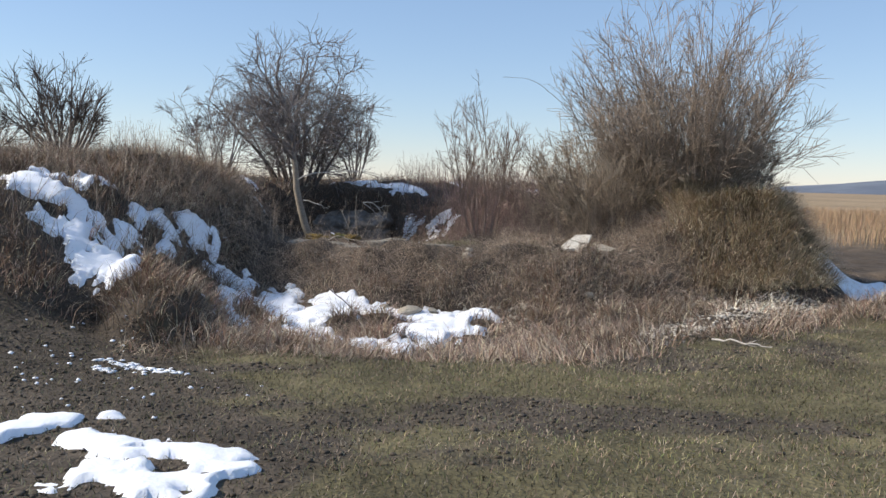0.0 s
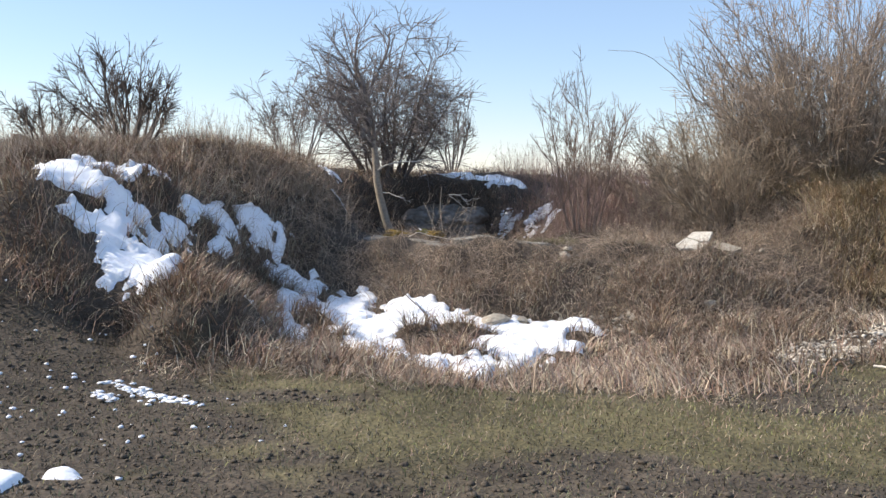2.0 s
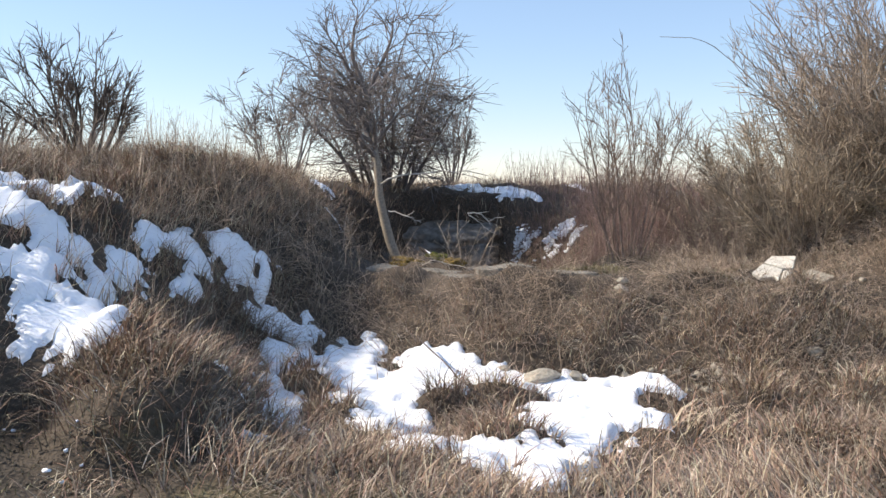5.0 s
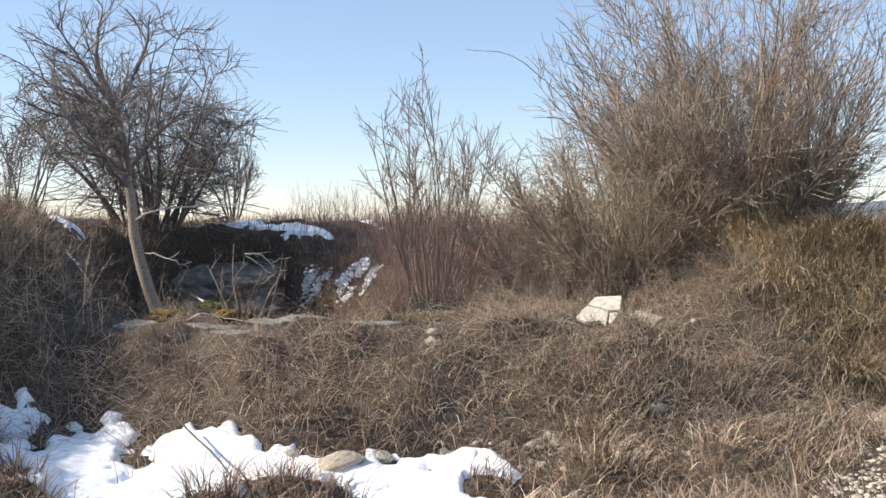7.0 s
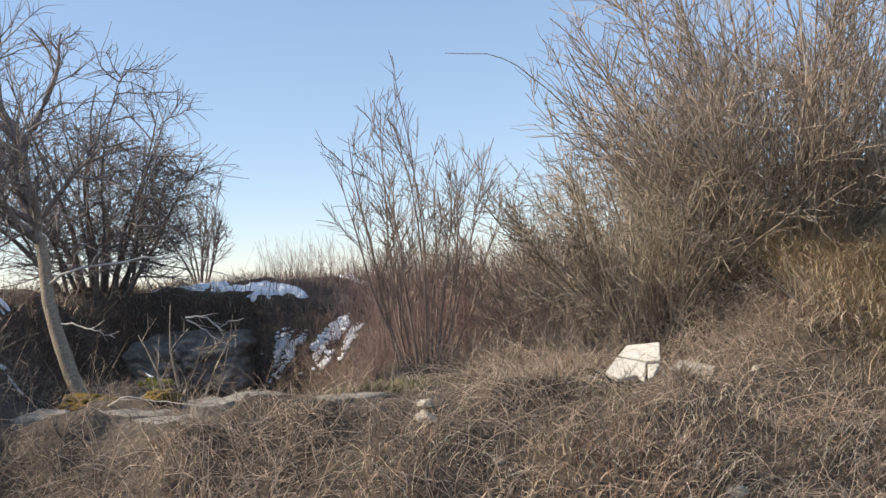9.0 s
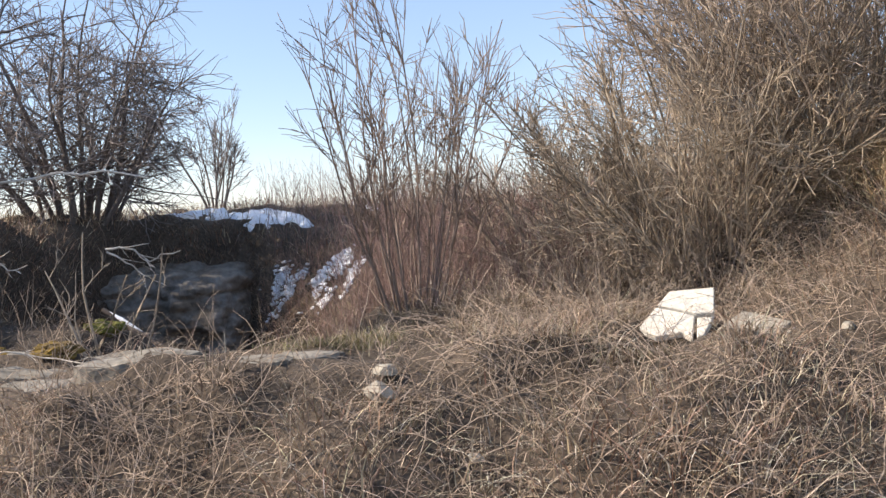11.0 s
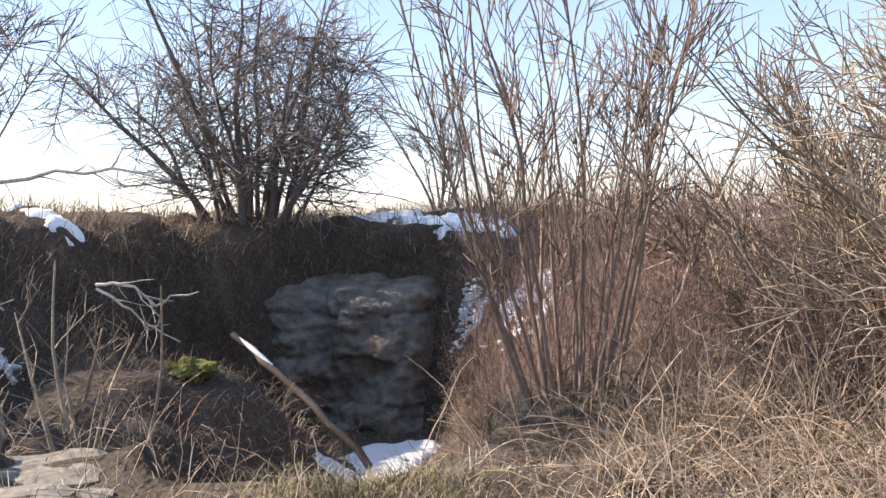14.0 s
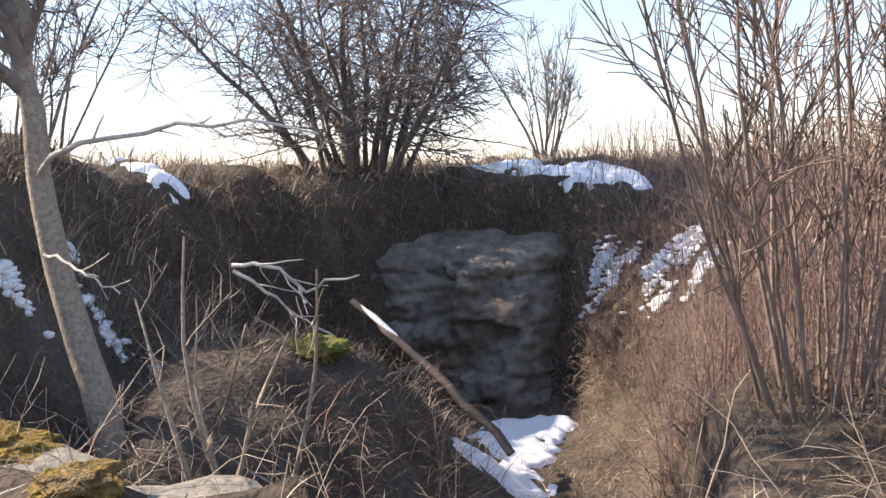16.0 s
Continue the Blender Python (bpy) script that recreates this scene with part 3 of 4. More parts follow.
def grass(name, label, n, box, keep, length, width, tilt, droop, colours, hang=None, levels=4, spread=0.3):
    """Blades strewn over a box; hang: how loosely they follow the slope downhill."""
    x, y = pick(n, *box, keep)
    k = len(x)
    size = length * rng.uniform(1 - spread * 1.5, 1 + spread, k) * (0.7 + 0.5 * vnoise(x * 1.7, y * 1.7, 90)) * (1 - 0.55 * shelf(x, y)) * (1 - 0.35 * sstep(13.0, 13.8, y) * (y < 17) * (np.abs(x) < 3.6))
    az = downhill(x, y) + rng.normal(0, hang, k) if hang else None
    tone = (0.5 + 0.75 * vnoise(x * 1.3, y * 1.3, 91)) * (0.7 + 0.6 * vnoise(x * 4.5, y * 4.5, 92)) * (1 - 0.25 * sstep(13.4, 14.0, y) * (y < 17.5) * (np.abs(x) < 3.4))
    me = blades(name, x, y, size, width * (1 - 0.35 * sstep(12.9, 13.7, y) * (y < 17)) * rng.uniform(0.6, 1.4, k), np.abs(rng.normal(tilt, 0.25, k)), rng.normal(droop, 0.4, k), mixed(k, *colours) * tone[:, None], az, levels=levels)
    return tagged(part(name, me), label, "grass", kind="stuff")


def no_snow(x, y):
    return (snow_field(x, y) < 0.0) * 1.0


def clumpy(x, y, scale=1.6, seed=71, low=-0.05, high=0.2):
    return sstep(low, high, fbm(x * scale, y * scale, 3, seed) + 0.08)


def tufty(x, y):
    return 0.25 + 0.75 * np.clip(hummocks(x, y), 0, 1)


def beside_slab(x, y):
    """The trodden ground round the white slab, 0 to 1."""
    return 1 - sstep(0.75, 1.15, np.hypot((x - 2.2) / 0.55, (y - 14.55) / 0.42))


def shelf(x, y):
    """The thinly grown shelf before the pit and round the white slab, 0 to 1."""
    a = sstep(13.85, 14.2, y) * sstep(17.0, 16.0, y) * sstep(-3.6, -2.8, x) * sstep(1.4, 0.4, x)
    return np.maximum(a, beside_slab(x, y))


def gravel_zone(x, y):
    return 1 - sstep(0.45, 1.0, np.abs(y - (10.85 + 0.90 * (x - 2.6))) / (0.55 + 0.55 * vnoise(x * 2, y * 2, 95))) * 1.0


def on_bank(x, y):
    return sstep(12.6, 13.0, y) * sstep(14.9, 14.5, y) * sstep(-3.2, -2.6, x) * sstep(4.0, 3.2, x)


def in_pit(x, y):
    return (np.hypot((x + 1.75) / 2.6, (y - 18.9) / 3.5) < 1.0) * 1.0


rng = np.random.default_rng(40)
grass("dry_grass", "long matted dry brown grass covering the banks", 170000, (-7, 7, 8.6, 17),
      lambda x, y: zones(x, y)[2] * no_snow(x, y) * tufty(x, y) * (1 - 0.9 * in_pit(x, y)) * (1 - 0.93 * shelf(x, y)) * (1 - 0.9 * gravel_zone(x, y) * (x > 2.2)) * (1 - 0.45 * on_bank(x, y)), 0.36, 0.0085, 0.6, 1.5, (TAN, BROWN, BROWN, STRAW, RUST), hang=1.0)
grass("dry_grass", "tall dry brown grass on the mound and rim", 85000, (-11, 8, 9.8, 28),
      lambda x, y: no_snow(x, y) * (height(x, y) > 0.75) * (0.12 + 0.88 * clumpy(x, y)), 0.40, 0.010, 0.6, 1.4, (TAN, TAN, RUST, BROWN, STRAW), hang=1.4)
def slope(x, y):
    return np.hypot(height(x + 0.1, y) - height(x - 0.1, y), height(x, y + 0.1) - height(x, y - 0.1)) / 0.2


grass("dry_grass", "thin fallen stalks and litter in the pit", 12000, (-4.5, 1, 15, 23), lambda x, y: in_pit(x, y) * no_snow(x, y) * 0.8, 0.22, 0.005, 0.9, 1.2, (BROWN, TAN, BROWN), hang=1.0)
grass("hanging_grass", "dry grass and roots hanging over the pit's walls", 70000, (-5.2, 1, 15.5, 24), lambda x, y: no_snow(x, y) * np.clip(slope(x, y) - 0.7, 0, 2.5) / 2.5 * clumpy(x, y, 1.3, 73, -0.12, 0.15), 0.34, 0.007, 0.9, 1.7, (BROWN, TAN, RUST, BROWN), hang=0.7)
grass("tussock_grass", "hanging straw and olive tussock grass on the mound's foot", 34000, (3.4, 6.3, 13.2, 16.2),
      lambda x, y: (height(x, y) > 0.0) * sstep(3.5, 4.2, x) * (0.2 + 0.8 * tufty(x, y)), 0.5, 0.013, 0.8, 1.4, ((0.56, 0.45, 0.30), (0.68, 0.56, 0.40), (0.46, 0.38, 0.23), (0.56, 0.43, 0.30)), hang=0.6)
grass("straw_grass", "flattened pale straw grass along the hollow's edge", 30000, (-3.2, 4.6, 8.0, 12.4),
      lambda x, y: no_snow(x, y) * sstep(8.0, 8.8, y - 0.75 * np.clip(x - 1.2, 0, 5)) * (1 - sstep(10.2, 11.2, y - 0.75 * np.clip(x - 0.5, 0, 5))) * clumpy(x, y, 1.1, 75) * (1 - 0.9 * gravel_zone(x, y) * (x > 2.2)), 0.24, 0.006, 1.1, 0.7, (STRAW, TAN, TAN, RUST, BROWN), hang=1.6)
grass("green_grass", "short worn green and olive turf", 150000, (-7, 8, 2.6, 13),
      lambda x, y: (zones(x, y)[1] + 0.3 * zones(x, y)[0]) * no_snow(x, y), 0.045, 0.005, 0.6, 0.8, (GREEN, OLIVE, BROWN, TAN, BROWN, OLIVE), levels=3)
grass("trampled_grass", "trampled dark grass and weeds in mud", 90000, (-7, 7.5, 2.6, 12),
      lambda x, y: (zones(x, y)[0] + 0.3 * zones(x, y)[1]) * no_snow(x, y), 0.04, 0.007, 0.8, 0.7, ((0.13, 0.12, 0.08), (0.19, 0.165, 0.115), (0.10, 0.105, 0.06), (0.24, 0.20, 0.14)), levels=3)
grass("straw_grass", "short pale straw grass on the shelf beside the pit", 17000, (0.3, 2.4, 14.1, 16.6),
      lambda x, y: (0.25 + 0.75 * clumpy(x, y, 1.3, 76)) * (1 - in_pit(x, y)) * (1 - beside_slab(x, y)), 0.17, 0.005, 0.8, 1.0, (STRAW, TAN, OLIVE, TAN, BROWN), hang=1.5)
grass("tussock_grass", "olive and straw grass tussock at the lip of the pit", 5200, (-0.55, 0.65, 14.65, 15.4),
      lambda x, y: 1 - sstep(0.4, 1.0, np.hypot((x - 0.05) / 0.55, (y - 15.0) / 0.34)), 0.34, 0.006, 0.5, 1.5, (OLIVE, STRAW, (0.40, 0.36, 0.17), TAN))
grass("pale_stalks", "bleached dry stalks draped over the bank", 8000, (-4.5, 5.0, 12.2, 15.6),
      lambda x, y: no_snow(x, y) * (1 - in_pit(x, y)) * (1 - 0.97 * shelf(x, y)) * clumpy(x, y, 1.4, 85, -0.08, 0.16), 0.4, 0.006, 0.75, 1.3, ((0.72, 0.63, 0.49), (0.62, 0.52, 0.39), (0.78, 0.71, 0.58)), hang=0.8, levels=5)
grass("pale_stalks", "bleached dry stalks among scrub and on the mound", 7000, (-8.0, 5.0, 10.2, 20.0),
      lambda x, y: no_snow(x, y) * (1 - in_pit(x, y)) * (height(x, y) > 0.3) * clumpy(x, y, 1.4, 86, -0.08, 0.16), 0.5, 0.007, 0.5, 1.0, ((0.66, 0.56, 0.42), (0.58, 0.47, 0.34)), hang=1.2, levels=5)
grass("seed_stalks", "single tall dry stalks along the skyline", 500, (-9, 7, 11, 26), lambda x, y: (height(x, y) > 0.9) * 0.6, 0.85, 0.006, 0.12, 0.35, (STRAW, TAN), levels=5)


def canes(name, label, n, box, keep, length, thick, colour, rise, bend, tilt, points=6, shoots=2):
    """Thin bare canes with short side shoots, joined."""
    x, y = pick(n, *box, keep)
    k = len(x)
    a = rng.uniform(0, 2 * np.pi, k)
    t = np.abs(rng.normal(tilt, 0.3, k))
    root = np.c_[x, y, height(x, y) - 0.02]
    line = grow(root, np.c_[np.sin(t) * np.cos(a), np.sin(t) * np.sin(a), np.cos(t)], length * rng.uniform(0.5, 1.3, k), bend, rise, points)
    floor = height(line[..., 0], line[..., 1]) + 0.015
    line[..., 2] = np.maximum(line[..., 2], floor)
    ob = tagged(part(name, tubes(name, line, taper(line, thick, thick * 0.4), colour)), label, "scrub", kind="stuff")
    if shoots:
        more = side_shoots(line, shoots, 0.2, 0.95, 0.7, 4, length * 0.3, bend * 1.2, rise * 0.5)
        tagged(part("side_shoots", tubes("side_shoots", more, taper(more, thick * 0.5, thick * 0.3), colour), ob), kind="stuff")
    return ob


canes("bramble_canes", "tangled bare bramble canes matted over the bank", 9000, (-4.5, 3.8, 12.3, 16.2),
      lambda x, y: no_snow(x, y) * (0.4 + 0.6 * clumpy(x, y, 1.2, 77)) * (height(x, y) > -0.35) * (1 - in_pit(x, y)) * (1 - 0.95 * shelf(x, y)), 0.5, 0.0025, M_CANE, -0.16, 0.16, 0.7, 7, 2)
canes("red_scrub", "thicket of upright reddish-brown bare stems", 6500, (-1.5, 4.4, 16.3, 24.5),
      lambda x, y: (height(x, y) > -0.6) * (0.35 + 0.65 * clumpy(x, y, 1.0, 78)) * sstep(-1.5, -0.8, x), 0.75, 0.0032, M_REDTWIG, 0.0, 0.06, 0.2, 6, 3)
canes("dry_stems", "upright dry brown stems on the mound's slope", 1800, (-8, -2.6, 10.5, 18),
      lambda x, y: no_snow(x, y) * (height(x, y) > 0.35) * clumpy(x, y, 1.0, 79), 0.6, 0.0035, M_TWIG, 0.0, 0.06, 0.25, 5, 2)
canes("thicket", "dense brown bare thicket below the large bush", 1700, (1.6, 6.0, 15.4, 18),
      lambda x, y: (height(x, y) > 0.3) * 0.9 * sstep(15.3, 16.2, y - 0.25 * np.clip(x - 3.4, 0, 3)), 0.8, 0.0036, M_TWIG, -0.03, 0.12, 0.5, 6, 3)
canes("pit_canes", "pale thin bare canes leaning over the pit's edge", 90, (-3.6, 0.2, 14.6, 16.4), lambda x, y: 0.8 + 0 * x, 0.5, 0.002, M_CANE, -0.05, 0.15, 0.6, 7, 2)


# ---- stones ----
def rock_mesh(name, mat, seed, flat=0.6, detail=2, jag=0.35, cut=0.9):
    bm = bmesh.new()
    bmesh.ops.create_icosphere(bm, subdivisions=detail, radius=1.0)
    for v in bm.verts:
        d = v.co.normalized()
        q = noise.noise(d * 1.3 + Vector((seed * 7.1, 0, 0))) + 0.5 * noise.noise(d * 3.1 + Vector((0, seed * 3.3, 0)))
        v.co = d * (1 + jag * q)
        for n in ((0.8, 0.3, 0.5), (-0.6, 0.7, 0.3), (-0.2, -0.9, 0.4), (0.1, 0.1, 1.0), (0.5, -0.8, 0.2), (-0.9, -0.3, 0.1)):
            n = Vector(n).normalized()
            over = v.co.dot(n) - (0.58 + 0.10 * math.sin(seed * 5 + n.x * 9))
            if over > 0:
                v.co -= n * over * cut
        v.co.z *= flat
    me = bpy.data.meshes.new(name)
    bm.to_mesh(me)
    bm.free()
    me.materials.append(mat)
    return me


PALE = [rock_mesh("stone", M_STONE, k, 0.55 + 0.1 * (k % 3)) for k in range(5)]
GREY = [rock_mesh("rock", M_GREYROCK, k + 9, 0.6, 3, 0.4) for k in range(4)]


FLAT = [rock_mesh("flat_rock", M_SHELF, k + 21, 0.6, 3, 0.75) for k in range(4)]


def stone(x, y, size, label, kinds=PALE, group="stones on the bank", sink=0.3, stretch=(1, 1, 1), z=None, tilt=25, name="stone", turn=None):
    ob = part(name, kinds[rng.integers(len(kinds))])
    ob.matrix_world = Matrix.Translation((x, y, (float(height(x, y)) + size * 0.55 * (1 - 2 * sink) if z is None else z))) @ pose(0, 0, 0, rng.uniform(-tilt, tilt), rng.uniform(-tilt, tilt), rng.uniform(0, 360) if turn is None else turn) @ Matrix.Diagonal((size * stretch[0], size * stretch[1], size * stretch[2], 1))
    return tagged(ob, label, "stone", group)


rng = np.random.default_rng(60)
stone(-0.56, 12.6, 0.19, "yellowish-grey rounded boulder at the foot of the bank", stretch=(1.3, 1, 0.9))
stone(-0.88, 12.72, 0.10, "grey stone at the foot of the bank")
stone(-0.2, 12.7, 0.09, "grey stone at the foot of the bank")
stone(0.31, 13.85, 0.10, "flat mossy yellowish stone on the bank", z=0.40, stretch=(1.1, 1, 0.8))
stone(0.35, 14.05, 0.085, "flat mossy yellowish stone on the bank", z=0.47, stretch=(1.2, 1, 0.7))
stone(0.66, 13.4, 0.075, "small white stone half hidden in dry grass", z=0.10)
stone(0.72, 13.46, 0.06, "small white stone half hidden in dry grass", z=0.14)
stone(0.62, 13.32, 0.05, "small white stone half hidden in dry grass", z=0.04)
stone(2.05, 12.95, 0.10, "grey stone in dry grass at the foot of the bank")
stone(1.55, 14.75, 0.09, "tilted grey stone in dry grass on the bank")
stone(2.95, 14.35, 0.05, "small white stone on the bank")
for k in range(46):
    stone(rng.uniform(-0.1, 1.15), rng.uniform(12.35, 12.75), rng.uniform(0.025, 0.06), "broken pale rubble stone at the foot of the bank", group="rubble at the foot of the bank")
for k in range(16):
    stone(rng.uniform(1.1, 2.4), rng.uniform(12.25, 12.5), rng.uniform(0.025, 0.05), "small pale stone in flattened grass", group="rubble at the foot of the bank")


def strew(name, label, category, x, y, sizes, mat, flat=0.6, sink=0.3):
    """Many small lumps joined into one mesh."""
    bm = bmesh.new()
    bmesh.ops.create_icosphere(bm, subdivisions=1, radius=1.0)
    v0 = np.array([v.co[:] for v in bm.verts])
    f0 = np.array([[v.index for v in f.verts] for f in bm.faces])
    bm.free()
    n = len(x)
    v = v0[None] * rng.uniform(0.6, 1.25, (n, len(v0), 1)) * np.c_[rng.uniform(0.7, 1.4, n), rng.uniform(0.7, 1.4, n), np.full(n, flat)][:, None]
    v = v * np.asarray(sizes)[:, None, None] + np.c_[x, y, height(x, y) + np.asarray(sizes) * flat * (1 - 2 * sink)][:, None]
    f = (np.arange(n)[:, None, None] * len(v0) + f0[None]).reshape(-1, 3)
    return tagged(part(name, mesh_from(name, v.reshape(-1, 3), f, mat, 3)), label, category, kind="stuff")


x, y = pick(8000, 2.2, 6.2, 9.6, 13.6, gravel_zone)
strew("gravel", "pale broken limestone gravel at the edge of the turf", "gravel", x, y, rng.uniform(0.006, 0.03, len(x)), M_GRAVEL)
x, y = pick(22000, -6, 7, 2.6, 10, lambda x, y: zones(x, y)[0] * 0.9)
strew("mud_clods", "trampled dark mud clods on the turf", "mud", x, y, 0.005 + 0.022 * rng.uniform(0, 1, len(x)) ** 3, M_CLOD, 0.55)
x, y = pick(260, -5, -0.5, 4.0, 9.5, lambda x, y: clumpy(x, y, 0.8, 97) * sstep(-0.9, -2.2, x + 0 * y))
strew("snow_crumbs", "scattered crumbs of old snow on mud", "snow", x, y, rng.uniform(0.008, 0.035, len(x)) * 0.7, M_SNOW)
x, y = np.r_[rng.normal(-2.7, 0.2, 130), rng.normal(-2.95, 0.06, 40)], np.r_[rng.normal(0, 0.045, 130), rng.normal(-0.3, 0.05, 40)]
y = 7.9 + y - 0.55 * (x + 2.7)
strew("snow_streak", "thin streak of dirty snow on mud", "snow", x, y, rng.uniform(0.012, 0.04, len(x)), M_SNOW, 0.3)

x, y = [], []
for cx, cy, rx, ry in PIT_SNOW:
    n = int(3000 * rx * ry * 3.14)
    a, q = rng.uniform(0, 2 * np.pi, n), np.sqrt(rng.uniform(0, 1, n))
    x.append(cx + rx * q * np.cos(a)), y.append(cy + ry * q * np.sin(a))
x, y = np.concatenate(x), np.concatenate(y)
x, y = x + rng.normal(0, 0.04, len(x)), y + rng.normal(0, 0.04, len(x))
ok = fbm(x * 5, y * 5, 3, 98) > -0.06
x, y = x[ok], y[ok]
strew("snow_lumps", "shaded bluish lumps of snow on the pit's steep slope", "snow", x, y, rng.uniform(0.015, 0.05, len(x)), M_SNOW, 0.6)

# grey rock ledges in the pit's back wall
def rock_face(label):
    """A weathered face of stacked rock beds along the pit's back wall."""
    nu, nv = 130, 70
    u, v = np.meshgrid(np.linspace(0, 1, nu), np.linspace(0, 1, nv))
    x = -5.1 + 4.0 * u
    y = 21.15 + 1.0 * u - 0.9 * (1 - u) ** 3 + 0.25 * np.sin(u * 5)
    z = -1.0 + 1.85 * v
    beds = 3.4 * v + 0.9 * fbm(u * 2.5, v * 1.5 + 2, 3, 101) + 0.4 * u
    bed = np.floor(beds)
    lip = beds - bed
    block = hash2(np.floor(u * (3 + bed % 3) + 0.37 * bed + 0.12 * fbm(v * 6, u * 6, 2, 106)), bed, 102)
    seam = 1 - sstep(0.0, 0.10, np.minimum(lip, 1 - lip))
    out = 0.22 * block + 0.05 * lip - 0.07 * seam * hash2(np.floor(u * 9), bed, 107) + 0.45 * fbm(u * 5, v * 4, 5, 103) + 0.16 * fbm(u * 26, v * 18, 3, 104) + 0.35 * sstep(0.9, 0.0, v)
    rim = 0.10 * fbm(u * 8, v * 8, 3, 108)
    edge = sstep(0, 0.14, u + rim) * sstep(1, 0.84, u + rim) * sstep(1.0, 0.8, v + rim * 1.5)
    y = y + 0.60 - (0.48 + out) * edge
    c = (np.arange(nv - 1)[:, None] * nu + np.arange(nu - 1)[None]).ravel()
    me = mesh_from("rock_face", np.c_[x.ravel(), y.ravel(), z.ravel()], np.c_[c, c + 1, c + nu + 1, c + nu], M_GREYROCK, 4)
    return tagged(part("rock", me), label, "rock", kind="structure")


rock_face("shaded grey rock face of stacked beds in the pit wall")
# flat grey rock on the shelf before the pit
for px, py, sx, sy in [(1.1, 14.95, 0.34, 0.2), (1.6, 14.85, 0.12, 0.1), (-2.6, 15.2, 0.4, 0.28)]:
    stone(px, py, 1.0, "flat grey-brown rock slab lying in dry litter on the shelf", FLAT, "flat rocks on the shelf", stretch=(sx, sy, 0.10), z=float(height(px, py)) - 0.04, tilt=2, name="rock")


def ledge_block(x, y, rx, ry, top, seed):
    """A flat-topped block of bedded limestone with a broken outline and a weathered top."""
    r = random.Random(seed)
    bm = bmesh.new()
    rings, n = 7, 26
    edge = [1 + 0.16 * math.sin(3 * k / n * 6.28 + seed) + r.uniform(-0.09, 0.09) for k in range(n)]
    rows = []
    for j in range(rings + 2):
        q = min(j / (rings - 1), 1.0)
        row = []
        for k in range(n):
            a = 2 * math.pi * k / n
            u, v = rx * q * edge[k] * math.cos(a), ry * q * edge[k] * math.sin(a)
            w = Vector((u + x, v + y, seed))
            z = 0.030 * noise.noise(w * 3) + 0.014 * noise.noise(w * 11) - 0.035 * max(0.0, noise.noise(w * 2.2 + Vector((5, 1, 0)))) - 0.02 * q ** 6
            if j >= rings:
                z -= 0.07 * (j - rings + 1)
                u, v = u * (1 + 0.03 * noise.noise(w * 9 + Vector((0, 0, j)))), v * (1 + 0.03 * noise.noise(w * 8))
            row.append(bm.verts.new((u, v, z)))
        rows.append(row)
    for lower, upper in zip(rows[1:], rows[2:]):
        for k in range(n):
            bm.faces.new((lower[k], lower[(k + 1) % n], upper[(k + 1) % n], upper[k]))
    bmesh.ops.contextual_create(bm, geom=rows[1])
    for v in rows[0]:
        bm.verts.remove(v)
    bmesh.ops.recalc_face_normals(bm, faces=bm.faces[:])
    me = bpy.data.meshes.new("ledge_rock")
    bm.to_mesh(me)
    bm.free()
    me.materials.append(M_LEDGE)
    ob = part("ledge_rock", me)
    ob.matrix_world = pose(x, y, top, r.uniform(-3, 3), r.uniform(-3, 3), 0)
    return tagged(ob, "flat cracked grey limestone ledge beside the pit", "rock", "flat rocks on the shelf")


for k, (px, py, sx, sy) in enumerate([(-2.0, 15.25, 0.36, 0.22), (-1.36, 15.22, 0.33, 0.22), (-1.75, 14.85, 0.30, 0.19), (-1.15, 14.84, 0.30, 0.18), (-0.62, 15.12, 0.28, 0.18), (-0.55, 14.8, 0.24, 0.15), (-2.45, 14.95, 0.22, 0.2), (-0.95, 14.45, 0.30, 0.17), (-0.38, 14.42, 0.26, 0.16), (-1.5, 14.48, 0.24, 0.15), (-0.08, 14.62, 0.18, 0.11)]):
    ledge_block(px, py, sx, sy, float(height(px, py)) + 0.015, k + 3)


# ---- broken white slab ----
def plate(name, corners, thick, mat, bevel=0.006):
    bm = bmesh.new()
    f = bm.faces.new([bm.verts.new((u, v, 0)) for u, v in corners])
    r = bmesh.ops.extrude_face_region(bm, geom=[f])
    bmesh.ops.translate(bm, vec=(0, 0, thick), verts=[e for e in r["geom"] if isinstance(e, bmesh.types.BMVert)])
    bmesh.ops.bevel(bm, geom=bm.edges[:], offset=bevel, segments=1, affect="EDGES")
    bmesh.ops.recalc_face_normals(bm, faces=bm.faces[:])
    me = bpy.data.meshes.new(name)
    bm.to_mesh(me)
    bm.free()
    me.materials.append(mat)
    return me


slab = holder("stone_slab", (2.22, 14.88, 0.40), "broken white stone slab tilted in dry grass", "stone")
slab.matrix_world = pose(2.10, 14.68, 0.52, 27, -5, -8)
part("slab_piece", plate("slab_piece", [(0.0, 0.28), (0.27, 0.26), (0.20, 0.0), (0.10, 0.01), (0.01, 0.08), (-0.10, 0.15)], 0.05, M_SLAB), slab)
part("slab_piece", plate("slab_piece", [(-0.115, 0.135), (0.0, 0.06), (0.085, -0.005), (0.02, -0.22), (-0.02, -0.15), (-0.17, -0.16), (-0.25, -0.05)], 0.045, M_SLAB), slab)
part("slab_piece", plate("slab_piece", [(0.095, -0.02), (0.19, -0.03), (0.09, -0.20), (0.045, -0.21)], 0.04, M_SLAB), slab)
side = part("stone_slab", plate("stone_slab", [(-0.2, -0.12), (0.12, -0.16), (0.26, 0.02), (0.0, 0.14)], 0.05, M_STONE))
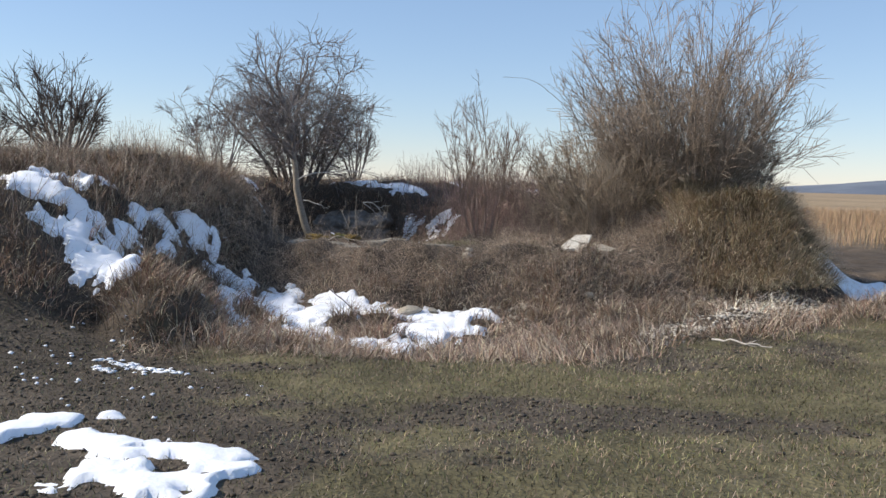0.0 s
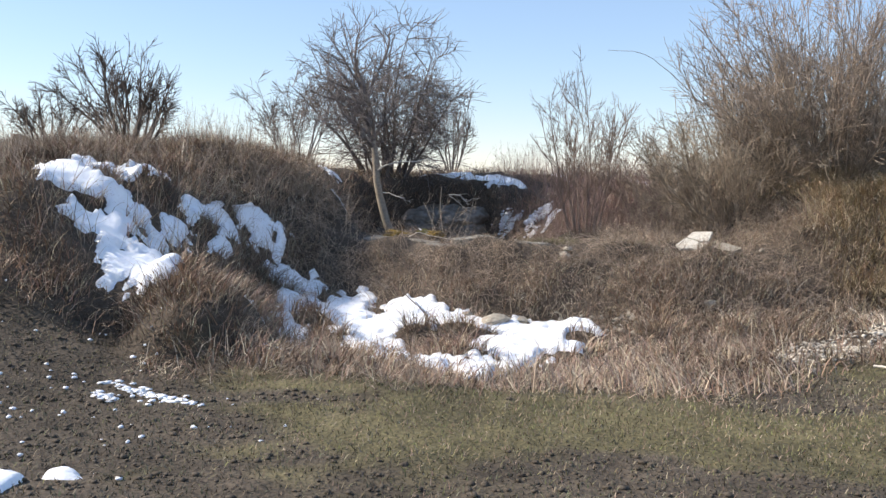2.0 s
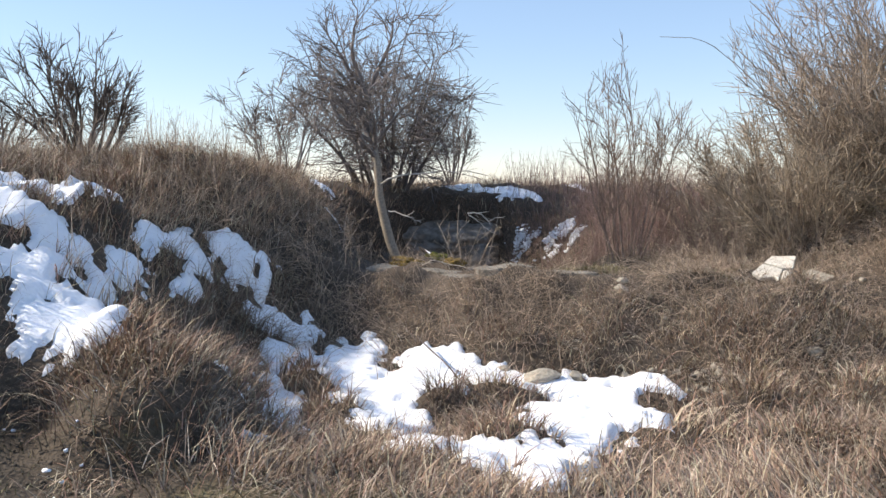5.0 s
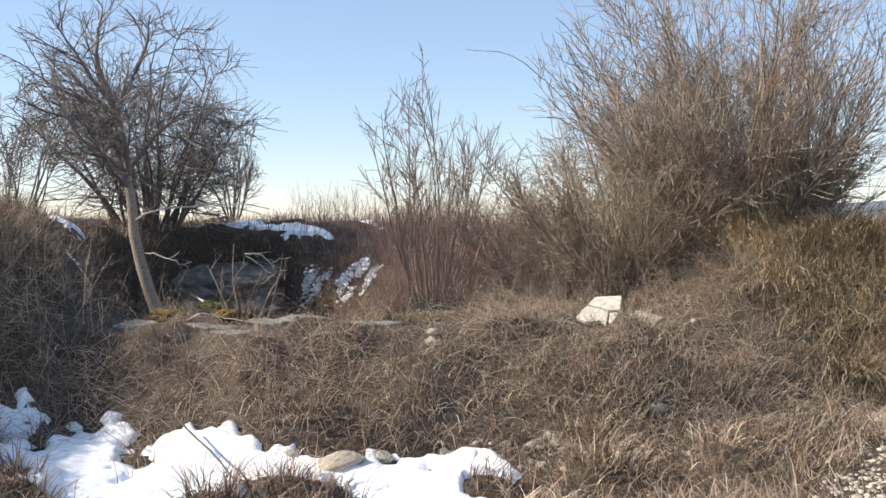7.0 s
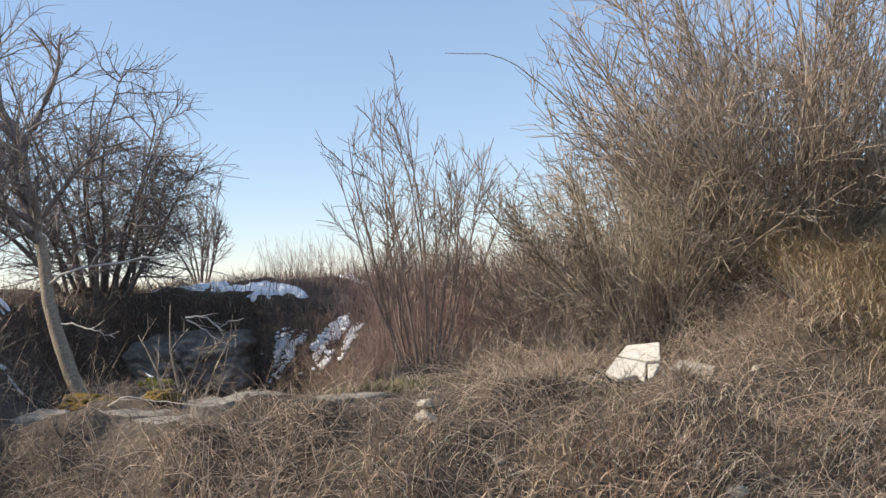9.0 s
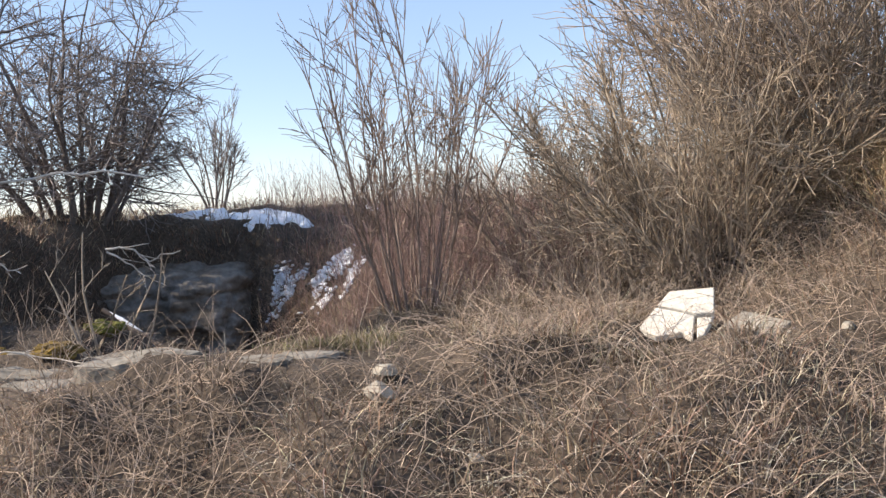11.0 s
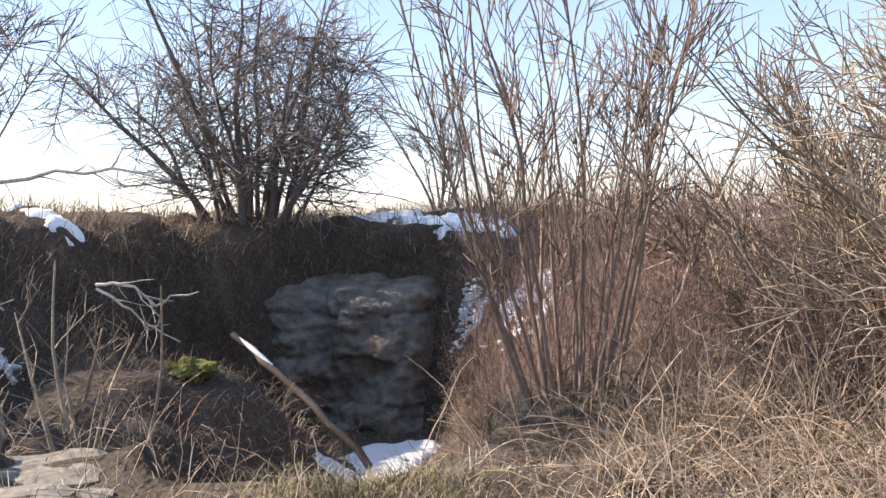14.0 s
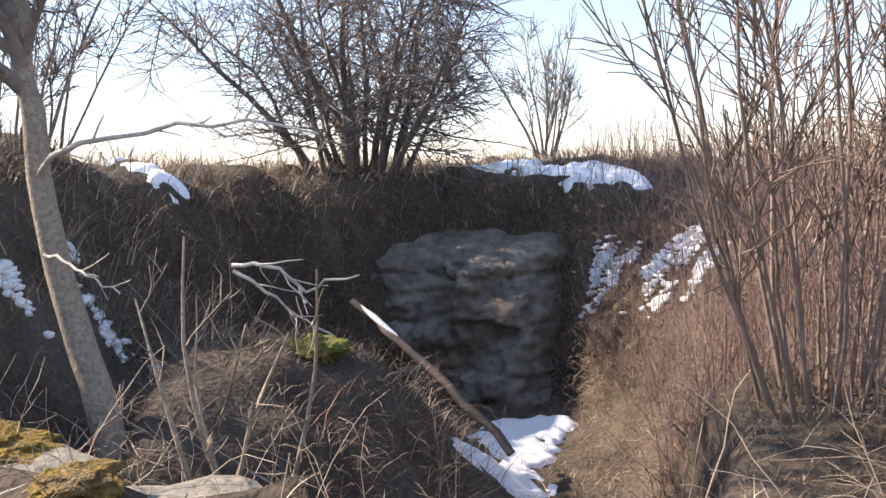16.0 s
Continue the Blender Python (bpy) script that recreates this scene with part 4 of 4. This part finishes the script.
side.matrix_world = pose(2.50, 14.66, 0.47, 18, 6, -6)
tagged(side, "flat greyish stone slab beside the white slab", "stone")


# ---- moss, log, fallen twigs ----
def moss(x, y, z, size, label, mat=None, flat=0.7):
    me = rock_mesh("moss_clump", mat or M_MOSS, x * 3 + y, flat, 4, 0.8, 0.2)
    ob = part("moss_clump", me)
    ob.matrix_world = Matrix.Translation((x, y, z)) @ Matrix.Diagonal((size, size, size, 1))
    return tagged(ob, label, "moss")


moss(-2.2, 17.87, float(height(-2.2, 17.87)) + 0.02, 0.17, "bright yellow-green moss clump in the pit", None, 0.5)
moss(-2.25, 15.35, float(height(-2.25, 15.35)) + 0.05, 0.22, "orange-brown moss cushion on flat rock", M_BROWNMOSS, 0.35)
moss(-1.62, 15.05, float(height(-1.62, 15.05)) + 0.02, 0.13, "olive-brown moss cushion on flat rock", M_BROWNMOSS, 0.4)


def stick(name, points, thick, thin, mat, label, category="branch", shoots=0):
    p = np.array(points, float)
    line = np.stack([np.interp(np.linspace(0, len(p) - 1, 12), np.arange(len(p)), p[:, k]) for k in range(3)], 1)
    line[1:-1] += rng.normal(0, min(0.012, thick * 0.6), (10, 3))
    ob = tagged(part(name, tubes(name, line[None], np.linspace(thick, thin, 12)[None], mat, 6)), label, category)
    if shoots:
        more = side_shoots(line[None], shoots, 0.2, 1.0, 0.7, 4, 0.16, 0.15, 0.0)
        for k in range(shoots):
            part("side_twig", tubes("side_twig", more[k:k + 1], taper(more[k:k + 1], thin, thin * 0.5), mat), ob)
    return ob


stick("log", [(-2.66, 19.5, 0.40), (-2.37, 19.4, 0.22), (-2.02, 19.3, -0.02), (-1.6, 19.15, -0.30), (-1.25, 19.05, -0.62)], 0.03, 0.034, M_BLACKBARK, "fallen dark log leaning in the pit", "log")
cap = np.array([[(-2.58, 19.47, 0.375), (-2.45, 19.42, 0.295), (-2.28, 19.37, 0.185), (-2.12, 19.33, 0.075)]])
part("snow_cap", tubes("snow_cap", cap, np.array([[0.006, 0.024, 0.02, 0.006]]), M_SNOW, 6), bpy.data.objects["log"], "thin strip of snow")
stick("fallen_branch", [(-1.75, 12.9, -0.02), (-1.2, 12.0, -0.28), (-0.75, 11.3, -0.40)], 0.008, 0.005, M_BLACKBARK, "thin dark branch lying across the snow", shoots=5)
stick("fallen_branch", [(3.0, 10.0, -0.18), (3.3, 9.75, -0.17), (3.55, 9.65, -0.19)], 0.012, 0.007, M_PALEBARK, "pale fallen branch on the turf", shoots=2)
stick("arching_cane", [(2.75, 16.0, 1.9), (2.3, 15.9, 2.6), (1.87, 15.8, 2.97), (1.6, 15.75, 3.2), (1.3, 15.7, 3.33), (0.88, 15.7, 3.35)], 0.007, 0.003, M_TWIG, "long thin cane arching out of the bush")
stick("fallen_branch", [(-2.0, 15.0, 0.5), (-1.85, 14.85, 0.58), (-1.6, 14.9, 0.52), (-1.3, 14.7, 0.5)], 0.007, 0.003, M_PALEBARK, "pale dead branch lying on the shelf", shoots=6)
stick("dead_branch", [(-1.52, 15.85, 1.12), (-1.42, 15.85, 1.13), (-1.33, 15.88, 1.10), (-1.25, 15.9, 1.01), (-1.16, 15.9, 1.06), (-1.03, 15.92, 1.08)], 0.009, 0.004, M_PALEBARK, "pale crooked dead branch hanging over the pit", shoots=6)
stick("dead_branch", [(-1.51, 15.84, 1.10), (-1.40, 15.86, 1.03), (-1.27, 15.9, 0.92), (-1.15, 15.95, 0.84)], 0.008, 0.003, M_PALEBARK, "thin pale dead branch hanging over the pit", shoots=5)
stick("dead_branch", [(-2.80, 16.28, 1.45), (-2.62, 16.2, 1.57), (-2.40, 16.15, 1.62), (-1.96, 16.1, 1.66), (-1.6, 16.1, 1.67), (-1.26, 16.1, 1.61)], 0.016, 0.006, M_PALEBARK, "long pale bough arching from the crooked tree", shoots=8)
stick("dead_branch", [(-2.62, 16.1, 1.13), (-2.45, 16.05, 1.10), (-2.3, 16.0, 1.05), (-2.15, 16.0, 0.98)], 0.009, 0.004, M_PALEBARK, "short pale dead branch beside the crooked trunk", shoots=4)


# ---- distance ----
x, y = pick(50000, 10, 50, 27, 70, lambda x, y: sstep(0, 4, x - 10 - 0.12 * (y - 20)) * 0.9)
k = len(x)
tagged(part("reeds", blades("reeds", x, y, rng.uniform(0.4, 0.9, k), rng.uniform(0.012, 0.022, k), np.abs(rng.normal(0.1, 0.08, k)), rng.normal(0.3, 0.2, k), mixed(k, (0.42, 0.29, 0.17), (0.38, 0.27, 0.17), (0.33, 0.22, 0.14)))), "tall yellow dry reeds in a field", "reeds", kind="stuff")


def far_hill(name, a0, a1, dist, high, seed, label):
    """A long wooded hill on the horizon."""
    a = np.radians(np.linspace(a0, a1, 90))
    s = np.sin(np.linspace(0, np.pi, 90)) ** 0.6
    top = high * s * (0.75 + 0.9 * (fbm(np.linspace(0, 7, 90), np.zeros(90), 4, seed) + 0.25))
    rows = [np.c_[np.sin(a) * dist, np.cos(a) * dist, np.full(90, -6.0)], np.c_[np.sin(a) * dist * 1.12, np.cos(a) * dist * 1.12, top * 0.7], np.c_[np.sin(a) * dist * 1.25, np.cos(a) * dist * 1.25, top], np.c_[np.sin(a) * dist * 1.5, np.cos(a) * dist * 1.5, np.full(90, -6.0)]]
    c = (np.arange(3)[:, None] * 90 + np.arange(89)[None]).ravel()
    return tagged(part(name, mesh_from(name, np.concatenate(rows), np.c_[c, c + 1, c + 91, c + 90], M_HILL, 4, smooth=True)), label, "hill", kind="structure")


far_hill("backdrop_hill", 18, 110, 1500, 75, 5, "hazy blue wooded hill on the horizon")
